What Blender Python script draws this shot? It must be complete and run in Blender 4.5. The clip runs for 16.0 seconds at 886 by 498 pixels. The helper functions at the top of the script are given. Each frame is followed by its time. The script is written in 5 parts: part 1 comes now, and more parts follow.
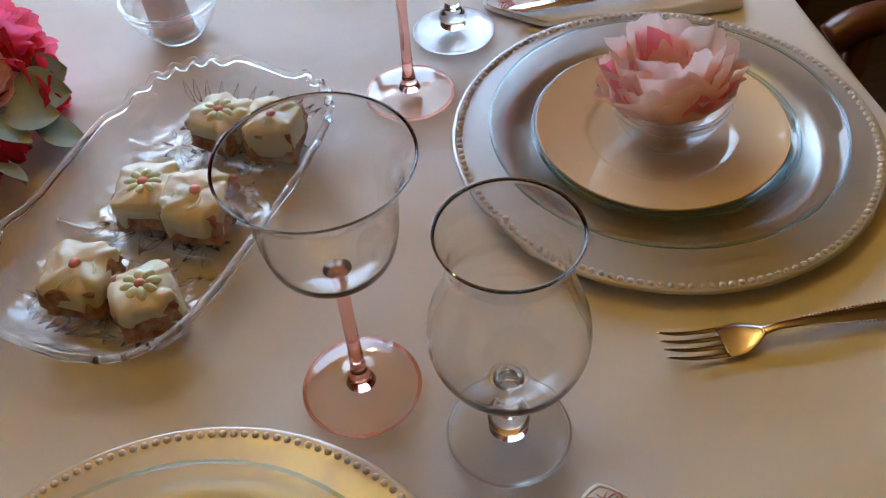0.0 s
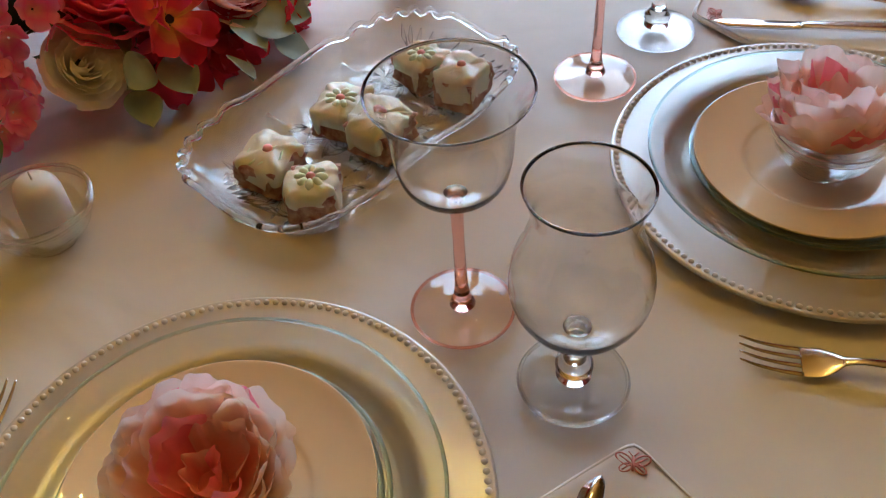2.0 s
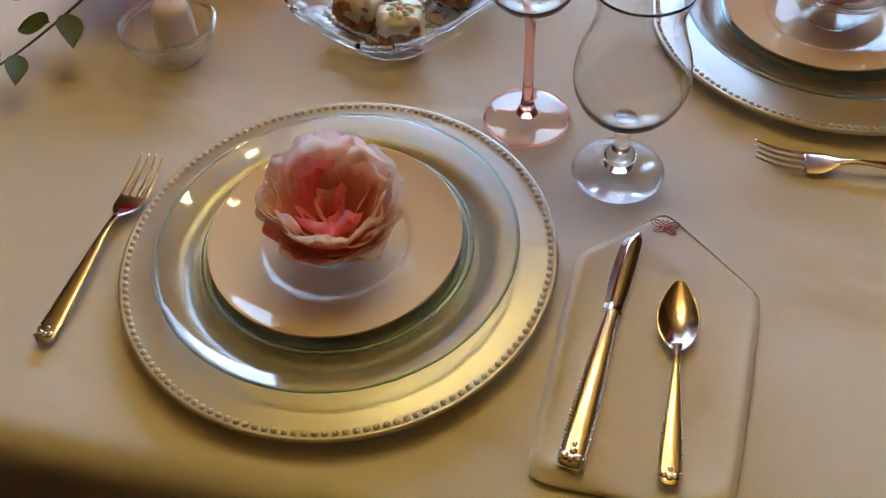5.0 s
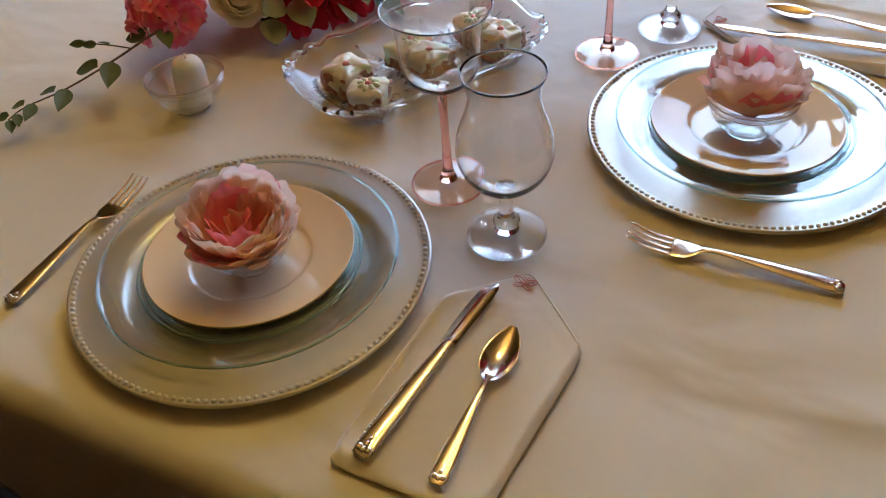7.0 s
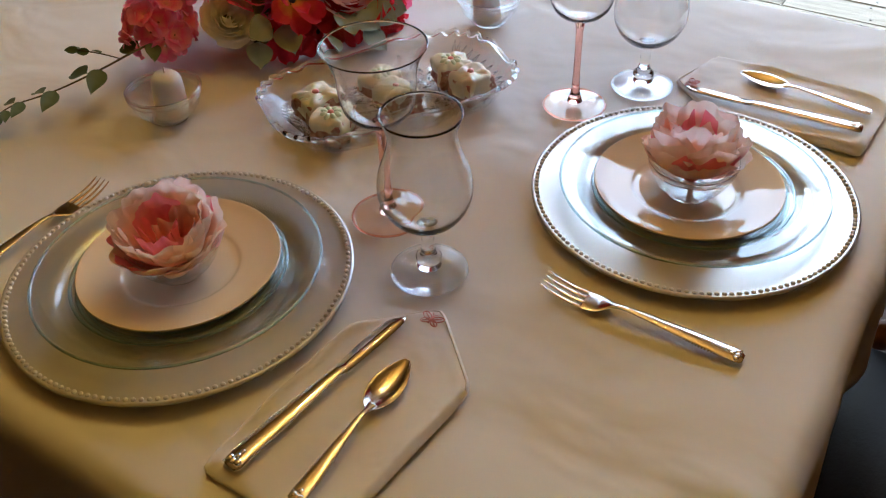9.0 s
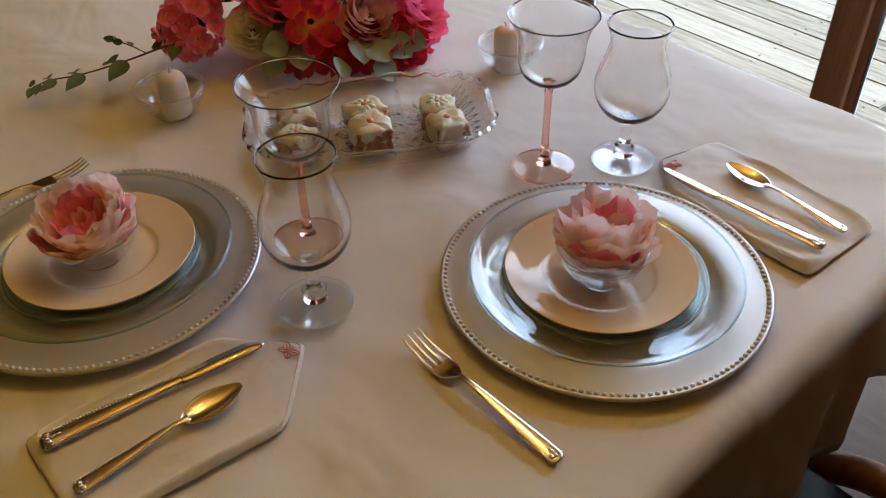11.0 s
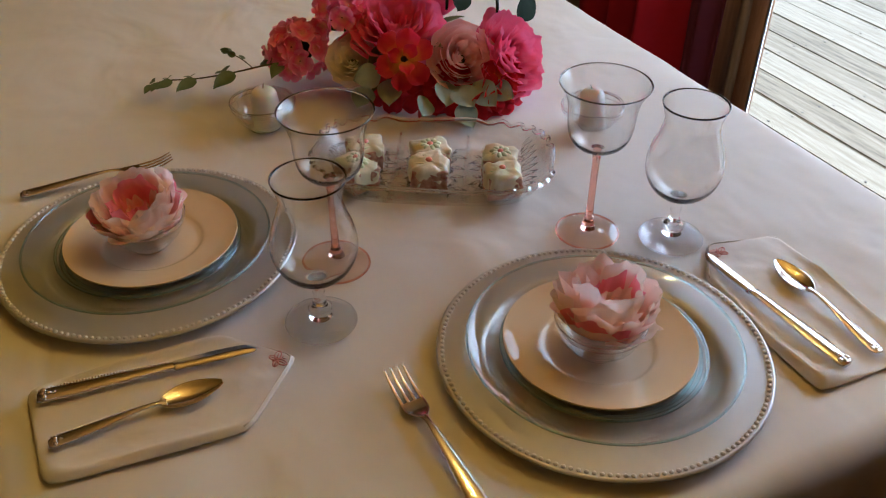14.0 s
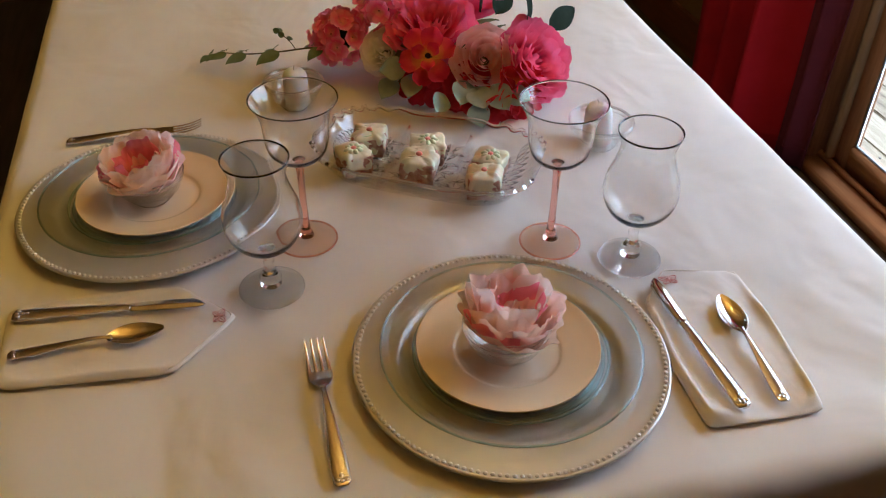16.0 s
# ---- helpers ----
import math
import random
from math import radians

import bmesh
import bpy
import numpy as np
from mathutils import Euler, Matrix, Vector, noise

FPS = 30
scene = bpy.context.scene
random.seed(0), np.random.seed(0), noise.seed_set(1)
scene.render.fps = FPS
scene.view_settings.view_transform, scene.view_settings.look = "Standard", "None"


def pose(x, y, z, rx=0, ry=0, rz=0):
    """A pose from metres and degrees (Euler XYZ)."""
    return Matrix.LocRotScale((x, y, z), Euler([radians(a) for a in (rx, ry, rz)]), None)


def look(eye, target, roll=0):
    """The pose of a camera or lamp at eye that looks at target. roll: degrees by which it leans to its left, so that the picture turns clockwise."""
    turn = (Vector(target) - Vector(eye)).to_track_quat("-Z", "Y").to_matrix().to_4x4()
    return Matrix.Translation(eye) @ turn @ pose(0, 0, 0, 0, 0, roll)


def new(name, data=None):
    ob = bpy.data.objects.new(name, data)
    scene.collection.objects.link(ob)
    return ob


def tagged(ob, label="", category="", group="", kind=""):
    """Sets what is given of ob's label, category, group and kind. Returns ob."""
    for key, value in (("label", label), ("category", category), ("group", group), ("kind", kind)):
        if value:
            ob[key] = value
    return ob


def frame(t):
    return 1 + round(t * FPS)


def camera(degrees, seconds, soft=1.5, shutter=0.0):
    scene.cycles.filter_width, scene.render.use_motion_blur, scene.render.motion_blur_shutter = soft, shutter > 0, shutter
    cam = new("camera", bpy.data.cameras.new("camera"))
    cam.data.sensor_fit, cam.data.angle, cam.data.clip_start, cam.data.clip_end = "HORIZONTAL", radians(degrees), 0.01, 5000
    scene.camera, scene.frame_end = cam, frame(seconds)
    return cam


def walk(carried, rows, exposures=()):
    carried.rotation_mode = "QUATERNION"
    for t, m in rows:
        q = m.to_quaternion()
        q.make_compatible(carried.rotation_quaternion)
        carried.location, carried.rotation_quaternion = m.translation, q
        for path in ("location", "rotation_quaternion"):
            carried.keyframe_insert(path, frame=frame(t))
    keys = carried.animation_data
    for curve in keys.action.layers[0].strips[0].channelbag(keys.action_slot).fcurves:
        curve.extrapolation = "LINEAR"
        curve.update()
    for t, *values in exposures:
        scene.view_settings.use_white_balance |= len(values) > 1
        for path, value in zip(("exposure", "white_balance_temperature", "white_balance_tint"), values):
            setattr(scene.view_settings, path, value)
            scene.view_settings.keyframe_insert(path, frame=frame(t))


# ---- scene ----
cam = camera(52.76, 16.0, soft=1.2)
ROWS = [
    (0.0, 0.0621, 0.4348, 1.2357, 42.333, 3.076, -99.330),
    (0.5, 0.0496, 0.4216, 1.2451, 42.381, 3.377, -94.293),
    (1.0, 0.0302, 0.4034, 1.2514, 42.776, 3.073, -88.710),
    (1.5, 0.0134, 0.3863, 1.2540, 43.022, 2.902, -84.172),
    (2.0, -0.0139, 0.3646, 1.2589, 43.437, 3.305, -78.765),
    (2.5, -0.0429, 0.3598, 1.2544, 43.675, 2.458, -74.804),
    (3.0, -0.0689, 0.3741, 1.2511, 43.126, 1.799, -73.654),
    (3.2, -0.0852, 0.3865, 1.2519, 42.934, 1.570, -73.249),
    (5.3, -0.2025, 0.3652, 1.2892, 40.161, 2.340, -76.827),
    (5.5, -0.2002, 0.3381, 1.2928, 40.438, 2.421, -76.620),
    (6.0, -0.2044, 0.2596, 1.3061, 41.439, 1.713, -73.934),
    (6.5, -0.2222, 0.1875, 1.3100, 44.579, 1.978, -69.920),
    (7.0, -0.2374, 0.1249, 1.3227, 47.312, 3.695, -64.335),
    (7.5, -0.2336, 0.0780, 1.3209, 48.260, 3.083, -63.358),
    (8.0, -0.2227, 0.0309, 1.3188, 49.055, 3.332, -61.524),
    (8.5, -0.2195, -0.0007, 1.3290, 49.639, 2.724, -58.666),
    (9.0, -0.1869, 0.0030, 1.3341, 49.583, 1.828, -57.460),
    (9.5, -0.1215, -0.0139, 1.3346, 49.760, 0.904, -55.494),
    (9.7, -0.0927, -0.0295, 1.3386, 49.811, 0.638, -53.932),
    (11.8, 0.0190, -0.3183, 1.3801, 51.312, 0.469, -34.259),
    (12.0, 0.0176, -0.3418, 1.3828, 51.597, 0.240, -32.923),
    (12.5, 0.0207, -0.3870, 1.3856, 52.742, 0.411, -31.290),
    (13.0, 0.0448, -0.3916, 1.3830, 53.786, -0.116, -29.496),
    (13.5, 0.0913, -0.3514, 1.3806, 53.613, -0.030, -27.058),
    (14.0, 0.1335, -0.3074, 1.3796, 53.264, -0.488, -26.511),
    (14.5, 0.1607, -0.2930, 1.3815, 53.170, -0.288, -26.057),
    (15.0, 0.2062, -0.3209, 1.3971, 52.986, -0.355, -23.997),
    (15.5, 0.2737, -0.3823, 1.4111, 52.831, -0.485, -19.131),
    (16.0, 0.3377, -0.4285, 1.4294, 52.043, -0.631, -13.604),
]
walk(cam, [(t, pose(x, y, z, rx, ry, rz)) for t, x, y, z, rx, ry, rz in ROWS],
     [(0.0, 2.66, 4760, 5), (3.0, 2.77, 4900, 5), (5.4, 2.82, 4520, 5), (7.0, 2.77, 4650, 6), (7.5, 2.63, 4750, 6), (8.0, 2.61, 4900, 6), (9.0, 2.67, 4900, 6), (9.5, 2.45, 4880, 6), (12.5, 2.45, 5330, 7), (14.5, 2.44, 4960, 7), (15.5, 2.45, 4960, 7), (16.0, 2.66, 5080, 7)])

# ---- daylight through the patio door, overcast ----
world = bpy.data.worlds.new("overcast_sky")
scene.world = world
world.use_nodes = True
wn, wl = world.node_tree.nodes, world.node_tree.links
sky = wn.new("ShaderNodeTexSky")
sky.sky_type = "NISHITA"
sky.sun_disc = False
sky.sun_elevation, sky.sun_rotation = radians(48), radians(75)
sky.dust_density, sky.air_density = 2.2, 1.0
wn["Background"].inputs["Strength"].default_value = 0.105
cloud = wn.new("ShaderNodeHueSaturation")
cloud.inputs["Saturation"].default_value = 0.72
wl.new(sky.outputs["Color"], cloud.inputs["Color"])
wl.new(cloud.outputs["Color"], wn["Background"].inputs["Color"])
sun_data = bpy.data.lights.new("sun", "SUN")
sun_data.energy, sun_data.angle, sun_data.color = 1.1, radians(25), (1.0, 0.97, 0.92)
sun = new("sun", sun_data)
sun.matrix_world = look((9, -1, 12), (2.5, 1, 0))

TOP = 0.76          # tabletop
TX, TY = 1.08, 2.15  # table width and length

# ---- materials ----
MATS = {}


def nodes_of(name):
    m = bpy.data.materials.new(name)
    m.use_nodes = True
    nt = m.node_tree
    return m, nt, nt.nodes, nt.links, nt.nodes["Principled BSDF"]


def setp(b, **kw):
    names = {"rough": "Roughness", "metal": "Metallic", "trans": "Transmission Weight", "ior": "IOR", "coat": "Coat Weight",
             "coat_rough": "Coat Roughness", "sheen": "Sheen Weight", "sss": "Subsurface Weight", "spec": "Specular IOR Level", "aniso": "Anisotropic"}
    for k, v in kw.items():
        b.inputs[names[k]].default_value = v


def coords(nd, lk, space, scale):
    tc, mp = nd.new("ShaderNodeTexCoord"), nd.new("ShaderNodeMapping")
    mp.inputs["Scale"].default_value = scale if isinstance(scale, tuple) else (scale,) * 3
    lk.new(tc.outputs[space], mp.inputs["Vector"])
    return mp.outputs["Vector"]


def noise_fac(nd, lk, vec, scale, detail=4.0, rough=0.6):
    n = nd.new("ShaderNodeTexNoise")
    n.inputs["Scale"].default_value, n.inputs["Detail"].default_value, n.inputs["Roughness"].default_value = scale, detail, rough
    lk.new(vec, n.inputs["Vector"])
    return n.outputs["Fac"]


def ramp(nd, lk, fac, stops):
    r = nd.new("ShaderNodeValToRGB")
    e = r.color_ramp.elements
    while len(e) < len(stops):
        e.new(0.5)
    for el, (p, c) in zip(e, stops):
        el.position, el.color = p, (*c, 1)
    lk.new(fac, r.inputs["Fac"])
    return r.outputs["Color"]


def bump(nd, lk, b, height, strength, distance):
    n = nd.new("ShaderNodeBump")
    n.inputs["Strength"].default_value, n.inputs["Distance"].default_value = strength, distance
    lk.new(height, n.inputs["Height"])
    lk.new(n.outputs["Normal"], b.inputs["Normal"])


def mat(name, c1, c2, scale=8.0, rough=0.5, bump_scale=0.0, bump_str=0.2, bump_dist=0.001, stretch=(1, 1, 1), space="Object", **kw):
    """A surface with two tones at one scale, fine relief at another."""
    if name in MATS:
        return MATS[name]
    m, nt, nd, lk, b = nodes_of(name)
    v = coords(nd, lk, space, stretch)
    lk.new(ramp(nd, lk, noise_fac(nd, lk, v, scale), [(0.3, c1), (0.7, c2)]), b.inputs["Base Color"])
    setp(b, rough=rough, **kw)
    if bump_scale:
        bump(nd, lk, b, noise_fac(nd, lk, v, bump_scale), bump_str, bump_dist)
    MATS[name] = m
    return m


def glass(name, tint=(1, 1, 1), ior=1.5, solid=False, gloss=0.045, body=0.0, relief=0.0):
    """solid: refracting body for stems and rims; else a thin clear wall whose gloss grows towards the edge."""
    if name in MATS:
        return MATS[name]
    m, nt, nd, lk, b = nodes_of(name)
    b.inputs["Base Color"].default_value = (*tint, 1)
    setp(b, rough=0.0, trans=1.0, ior=ior)
    if relief:
        vor = nd.new("ShaderNodeTexVoronoi")
        vor.feature = "SMOOTH_F1"
        vor.inputs["Scale"].default_value = 75.0
        lk.new(coords(nd, lk, "Object", 1.0), vor.inputs["Vector"])
        bump(nd, lk, b, vor.outputs["Distance"], relief, 0.006)
        facet = b.inputs["Normal"].links[0].from_socket
    if not solid:
        tr, gl, lw = nd.new("ShaderNodeBsdfTransparent"), nd.new("ShaderNodeBsdfGlossy"), nd.new("ShaderNodeLayerWeight")
        tr.inputs["Color"].default_value = (*tint, 1)
        gl.inputs["Roughness"].default_value = 0.0
        gl.inputs["Color"].default_value = (0.95, 0.97, 0.97, 1)
        lw.inputs["Blend"].default_value = 0.5
        pw, ma, mx = nd.new("ShaderNodeMath"), nd.new("ShaderNodeMath"), nd.new("ShaderNodeMixShader")
        pw.operation, ma.operation = "POWER", "MULTIPLY_ADD"
        pw.inputs[1].default_value, ma.inputs[1].default_value, ma.inputs[2].default_value = 4.0, 0.9, gloss
        if relief:
            lk.new(facet, gl.inputs["Normal"])
            lk.new(facet, lw.inputs["Normal"])
        lk.new(lw.outputs["Facing"], pw.inputs[0])
        lk.new(pw.outputs[0], ma.inputs[0])
        lk.new(ma.outputs[0], mx.inputs["Fac"])
        lk.new(tr.outputs[0], mx.inputs[1])
        lk.new(gl.outputs[0], mx.inputs[2])
        lk.new(mx.outputs[0], nd["Material Output"].inputs["Surface"])
    if body:
        tr, mx = nd.new("ShaderNodeBsdfTransparent"), nd.new("ShaderNodeMixShader")
        tr.inputs["Color"].default_value = (*tint, 1)
        mx.inputs["Fac"].default_value = body
        lk.new(tr.outputs[0], mx.inputs[1])
        lk.new(b.outputs[0], mx.inputs[2])
        lk.new(mx.outputs[0], nd["Material Output"].inputs["Surface"])
    MATS[name] = m
    return m


def petal_mat(name, base, edge, heart, spread=0.55):
    """Silk petal: heart colour at the base, edge colour at the lip, thin and a little translucent."""
    if name in MATS:
        return MATS[name]
    m, nt, nd, lk, b = nodes_of(name)
    uv = nd.new("ShaderNodeUVMap")
    sep = nd.new("ShaderNodeSeparateXYZ")
    lk.new(uv.outputs["UV"], sep.inputs["Vector"])
    v = coords(nd, lk, "Object", 1.0)
    nf = noise_fac(nd, lk, v, 45.0)
    add = nd.new("ShaderNodeMath")
    add.operation = "MULTIPLY_ADD"
    add.inputs[1].default_value, add.inputs[2].default_value = 0.5, -0.25
    lk.new(nf, add.inputs[0])
    sm = nd.new("ShaderNodeMath")
    lk.new(sep.outputs["Y"], sm.inputs[0])
    lk.new(add.outputs[0], sm.inputs[1])
    oi = nd.new("ShaderNodeObjectInfo")
    sh = nd.new("ShaderNodeMath")
    sh.operation = "MULTIPLY_ADD"
    sh.inputs[1].default_value = 0.28
    lk.new(oi.outputs["Random"], sh.inputs[0])
    lk.new(sm.outputs[0], sh.inputs[2])
    col = ramp(nd, lk, sh.outputs[0], [(0.15, heart), (spread, base), (1.0, edge)])
    lk.new(col, b.inputs["Base Color"])
    setp(b, rough=0.75, sheen=0.15, spec=0.2)
    wv = noise_fac(nd, lk, coords(nd, lk, "UV", (60, 4, 1)), 1.0)
    bump(nd, lk, b, wv, 0.25, 0.0008)
    tr, mx = nd.new("ShaderNodeBsdfTranslucent"), nd.new("ShaderNodeMixShader")
    lk.new(col, tr.inputs["Color"])
    mx.inputs["Fac"].default_value = 0.5
    lk.new(b.outputs[0], mx.inputs[1])
    lk.new(tr.outputs[0], mx.inputs[2])
    lk.new(mx.outputs[0], nd["Material Output"].inputs["Surface"])
    MATS[name] = m
    return m


CLEAR = glass("clear_glass", (0.985, 0.99, 0.985), solid=True)
SOLID = CLEAR
AQUA = glass("aqua_tinted_glass", (0.975, 0.988, 0.99), gloss=0.07)
AQUA_EDGE = glass("aqua_glass_edge", (0.72, 0.92, 0.97), solid=True)
PINK = glass("pink_glass", (0.95, 0.55, 0.45), solid=True)
PINKFOOT = glass("pale_pink_glass", (0.98, 0.92, 0.87))
PRESSED = glass("pressed_glass", (0.965, 0.97, 0.966), gloss=0.06, relief=0.6)
RIMGLASS = glass("rim_glass", (0.92, 0.925, 0.92), gloss=0.12)
RELIEF = glass("moulded_glass", (0.96, 0.965, 0.96), solid=True, body=0.6)
SILVER = mat("silver_plate", (0.86, 0.83, 0.77), (0.78, 0.74, 0.67), 30, 0.16, 160, 0.05, 0.0003, metal=1.0)
STEEL = mat("polished_steel", (0.84, 0.84, 0.83), (0.78, 0.78, 0.77), 12, 0.07, metal=1.0)
CHARGER = mat("silver_lacquer", (0.68, 0.665, 0.64), (0.61, 0.60, 0.575), 14, 0.30, 420, 0.06, 0.0002, metal=0.5, spec=0.4)
CHINA = mat("cream_china", (0.80, 0.65, 0.43), (0.78, 0.625, 0.405), 5, 0.045, 9, 0.015, 0.001, spec=0.5)
BEAD = mat("silver_bead_lacquer", (0.84, 0.83, 0.81), (0.78, 0.77, 0.75), 14, 0.40)
WAX = mat("white_wax", (0.86, 0.84, 0.80), (0.80, 0.78, 0.74), 40, 0.45, 90, 0.12, 0.0006, sss=0.25)


def fabric(name, c1, c2, crease, depth):
    """Woven cotton: soft creases, a finer crumple and the weave."""
    m, nt, nd, lk, b = nodes_of(name)
    v = coords(nd, lk, "Object", 1.0)
    lk.new(ramp(nd, lk, noise_fac(nd, lk, v, 5.0), [(0.3, c1), (0.7, c2)]), b.inputs["Base Color"])
    setp(b, rough=0.85, sheen=0.08, spec=0.25)
    n1 = nd.new("ShaderNodeTexNoise")
    n1.inputs["Scale"].default_value, n1.inputs["Detail"].default_value, n1.inputs["Distortion"].default_value = crease, 2.5, 0.5
    mp = coords(nd, lk, "Object", (1.0, 0.8, 0.22))
    lk.new(mp, n1.inputs["Vector"])
    b1, b2 = nd.new("ShaderNodeBump"), nd.new("ShaderNodeBump")
    b1.inputs["Strength"].default_value, b1.inputs["Distance"].default_value = 0.6, depth
    b2.inputs["Strength"].default_value, b2.inputs["Distance"].default_value = 0.2, 0.0004
    lk.new(n1.outputs["Fac"], b1.inputs["Height"])
    lk.new(noise_fac(nd, lk, v, 1100.0), b2.inputs["Height"])
    lk.new(b1.outputs["Normal"], b2.inputs["Normal"])
    lk.new(b2.outputs["Normal"], b.inputs["Normal"])
    MATS[name] = m
    return m


CLOTH = fabric("cream_cotton", (0.785, 0.755, 0.705), (0.745, 0.712, 0.66), 6.5, 0.028)
LINEN = fabric("white_linen", (0.82, 0.785, 0.74), (0.78, 0.745, 0.70), 16.0, 0.012)
PIPING = mat("cream_thread", (0.82, 0.78, 0.70), (0.76, 0.71, 0.63), 300, 0.8)
PINKTHREAD = mat("pink_thread", (0.72, 0.33, 0.28), (0.60, 0.22, 0.20), 500, 0.7)
DARKWOOD = mat("dark_red_wood", (0.085, 0.03, 0.014), (0.15, 0.05, 0.022), 7, 0.32, 60, 0.15, 0.0006, stretch=(12, 1.2, 12))
DOORWOOD = mat("stained_cedar", (0.28, 0.12, 0.045), (0.42, 0.20, 0.082), 7, 0.42, 60, 0.2, 0.0006, stretch=(14, 14, 1.0))
SILLWOOD = mat("stained_sill_wood", (0.25, 0.10, 0.036), (0.36, 0.165, 0.065), 7, 0.40, 60, 0.2, 0.0006, stretch=(14, 1.0, 14))
LEATHER = mat("black_leather", (0.012, 0.012, 0.013), (0.022, 0.022, 0.024), 20, 0.5, 260, 0.6, 0.0015, spec=0.3)
CURTAIN = mat("red_curtain_cloth", (0.30, 0.006, 0.011), (0.23, 0.005, 0.009), 6, 0.85, 700, 0.2, 0.0005, spec=0.1)
LINING = mat("plum_lining_cloth", (0.085, 0.014, 0.022), (0.065, 0.010, 0.017), 6, 0.85, 700, 0.2, 0.0005, spec=0.1)
WALL = mat("olive_wall_paint", (0.18, 0.105, 0.038), (0.155, 0.09, 0.032), 3, 0.8, 160, 0.15, 0.001)
CEILING = mat("cedar_ceiling", (0.56, 0.36, 0.14), (0.46, 0.29, 0.11), 5, 0.6, 60, 0.3, 0.002, stretch=(10, 0.8, 10))
VINYL = mat("dark_floor_wood", (0.05, 0.034, 0.022), (0.075, 0.052, 0.034), 5, 0.7, 60, 0.1, 0.0006, stretch=(10, 0.8, 10), spec=0.25)
GROUND = mat("grass_soil", (0.06, 0.08, 0.03), (0.11, 0.12, 0.05), 2, 0.95, 20, 0.6, 0.02)
BRASS = mat("aged_brass", (0.55, 0.38, 0.16), (0.42, 0.28, 0.11), 14, 0.3, metal=1.0)
CAKE = mat("cake_crumb", (0.62, 0.42, 0.27), (0.30, 0.075, 0.05), 130, 0.85, 260, 0.8, 0.003)
ICING = mat("white_icing", (0.80, 0.78, 0.60), (0.76, 0.69, 0.42), 45, 0.38, 60, 0.25, 0.0015, sss=0.15)
ICING_GREEN = mat("pale_green_icing", (0.74, 0.86, 0.56), (0.80, 0.88, 0.64), 60, 0.4)
ICING_PINK = mat("coral_icing", (0.86, 0.36, 0.26), (0.80, 0.28, 0.22), 60, 0.4, sss=0.1)
LEAF = mat("silk_leaf", (0.07, 0.11, 0.04), (0.13, 0.16, 0.06), 35, 0.6, 120, 0.3, 0.0008)
LEAF_DARK = mat("dark_silk_leaf", (0.012, 0.022, 0.015), (0.024, 0.038, 0.025), 35, 0.9, 120, 0.3, 0.0008, spec=0.12)
LEAF_PALE = mat("eucalyptus_leaf", (0.38, 0.47, 0.40), (0.26, 0.35, 0.28), 30, 0.65, 120, 0.3, 0.0008)
STEM = mat("brown_stem", (0.07, 0.055, 0.025), (0.11, 0.08, 0.035), 60, 0.7)
DARKHEART = mat("dark_flower_heart", (0.02, 0.012, 0.008), (0.05, 0.03, 0.01), 80, 0.8)
P_PINK = petal_mat("pale_pink_petal", (0.99, 0.57, 0.48), (0.99, 0.79, 0.72), (0.99, 0.44, 0.17), 0.6)
P_PINK_DEEP = petal_mat("rose_pink_petal", (0.99, 0.47, 0.37), (0.98, 0.36, 0.48), (0.99, 0.43, 0.15), 0.6)
P_CREAM = petal_mat("cream_pink_petal", (0.99, 0.67, 0.52), (0.99, 0.86, 0.76), (0.99, 0.47, 0.18), 0.58)
P_HOT = petal_mat("hot_pink_petal", (0.96, 0.08, 0.25), (0.97, 0.22, 0.40), (0.93, 0.06, 0.15), 0.6)
P_ROSE = petal_mat("blush_petal", (0.99, 0.50, 0.46), (0.99, 0.72, 0.66), (0.99, 0.74, 0.62), 0.5)
P_WHITE = petal_mat("ivory_petal", (0.96, 0.91, 0.76), (0.97, 0.94, 0.84), (0.98, 0.93, 0.72), 0.5)
P_HYD = petal_mat("pink_hydrangea_petal", (0.95, 0.18, 0.34), (0.95, 0.34, 0.48), (0.92, 0.42, 0.32), 0.6)
P_ORANGE = petal_mat("orange_red_petal", (0.86, 0.09, 0.05), (0.76, 0.03, 0.06), (0.96, 0.58, 0.06), 0.62)
P_RED = petal_mat("deep_red_petal", (0.62, 0.025, 0.03), (0.55, 0.02, 0.03), (0.45, 0.015, 0.02), 0.5)

# deck boards: weathered, grey, each board its own shade
dm, dnt, dnd, dlk, db = nodes_of("weathered_deck_board")
dv = coords(dnd, dlk, "Object", (22, 1.4, 22))
doi = dnd.new("ShaderNodeObjectInfo")
dmx = dnd.new("ShaderNodeMath")
dmx.operation = "MULTIPLY_ADD"
dmx.inputs[1].default_value = 0.16
dlk.new(doi.outputs["Random"], dmx.inputs[0])
dlk.new(noise_fac(dnd, dlk, dv, 2.2, 8, 0.7), dmx.inputs[2])
dlk.new(ramp(dnd, dlk, dmx.outputs[0], [(0.36, (0.07, 0.050, 0.027)), (0.5, (0.20, 0.160, 0.100)), (0.72, (0.31, 0.262, 0.182))]), db.inputs["Base Color"])
setp(db, rough=0.85)
bump(dnd, dlk, db, noise_fac(dnd, dlk, dv, 6.0, 6, 0.7), 0.9, 0.004)
DECK = dm

bulb_mat, _, bnd, blk, bb = nodes_of("lit_bulb")
bb.inputs["Emission Color"].default_value = (1.0, 0.625, 0.12, 1)
bb.inputs["Emission Strength"].default_value = 53.0


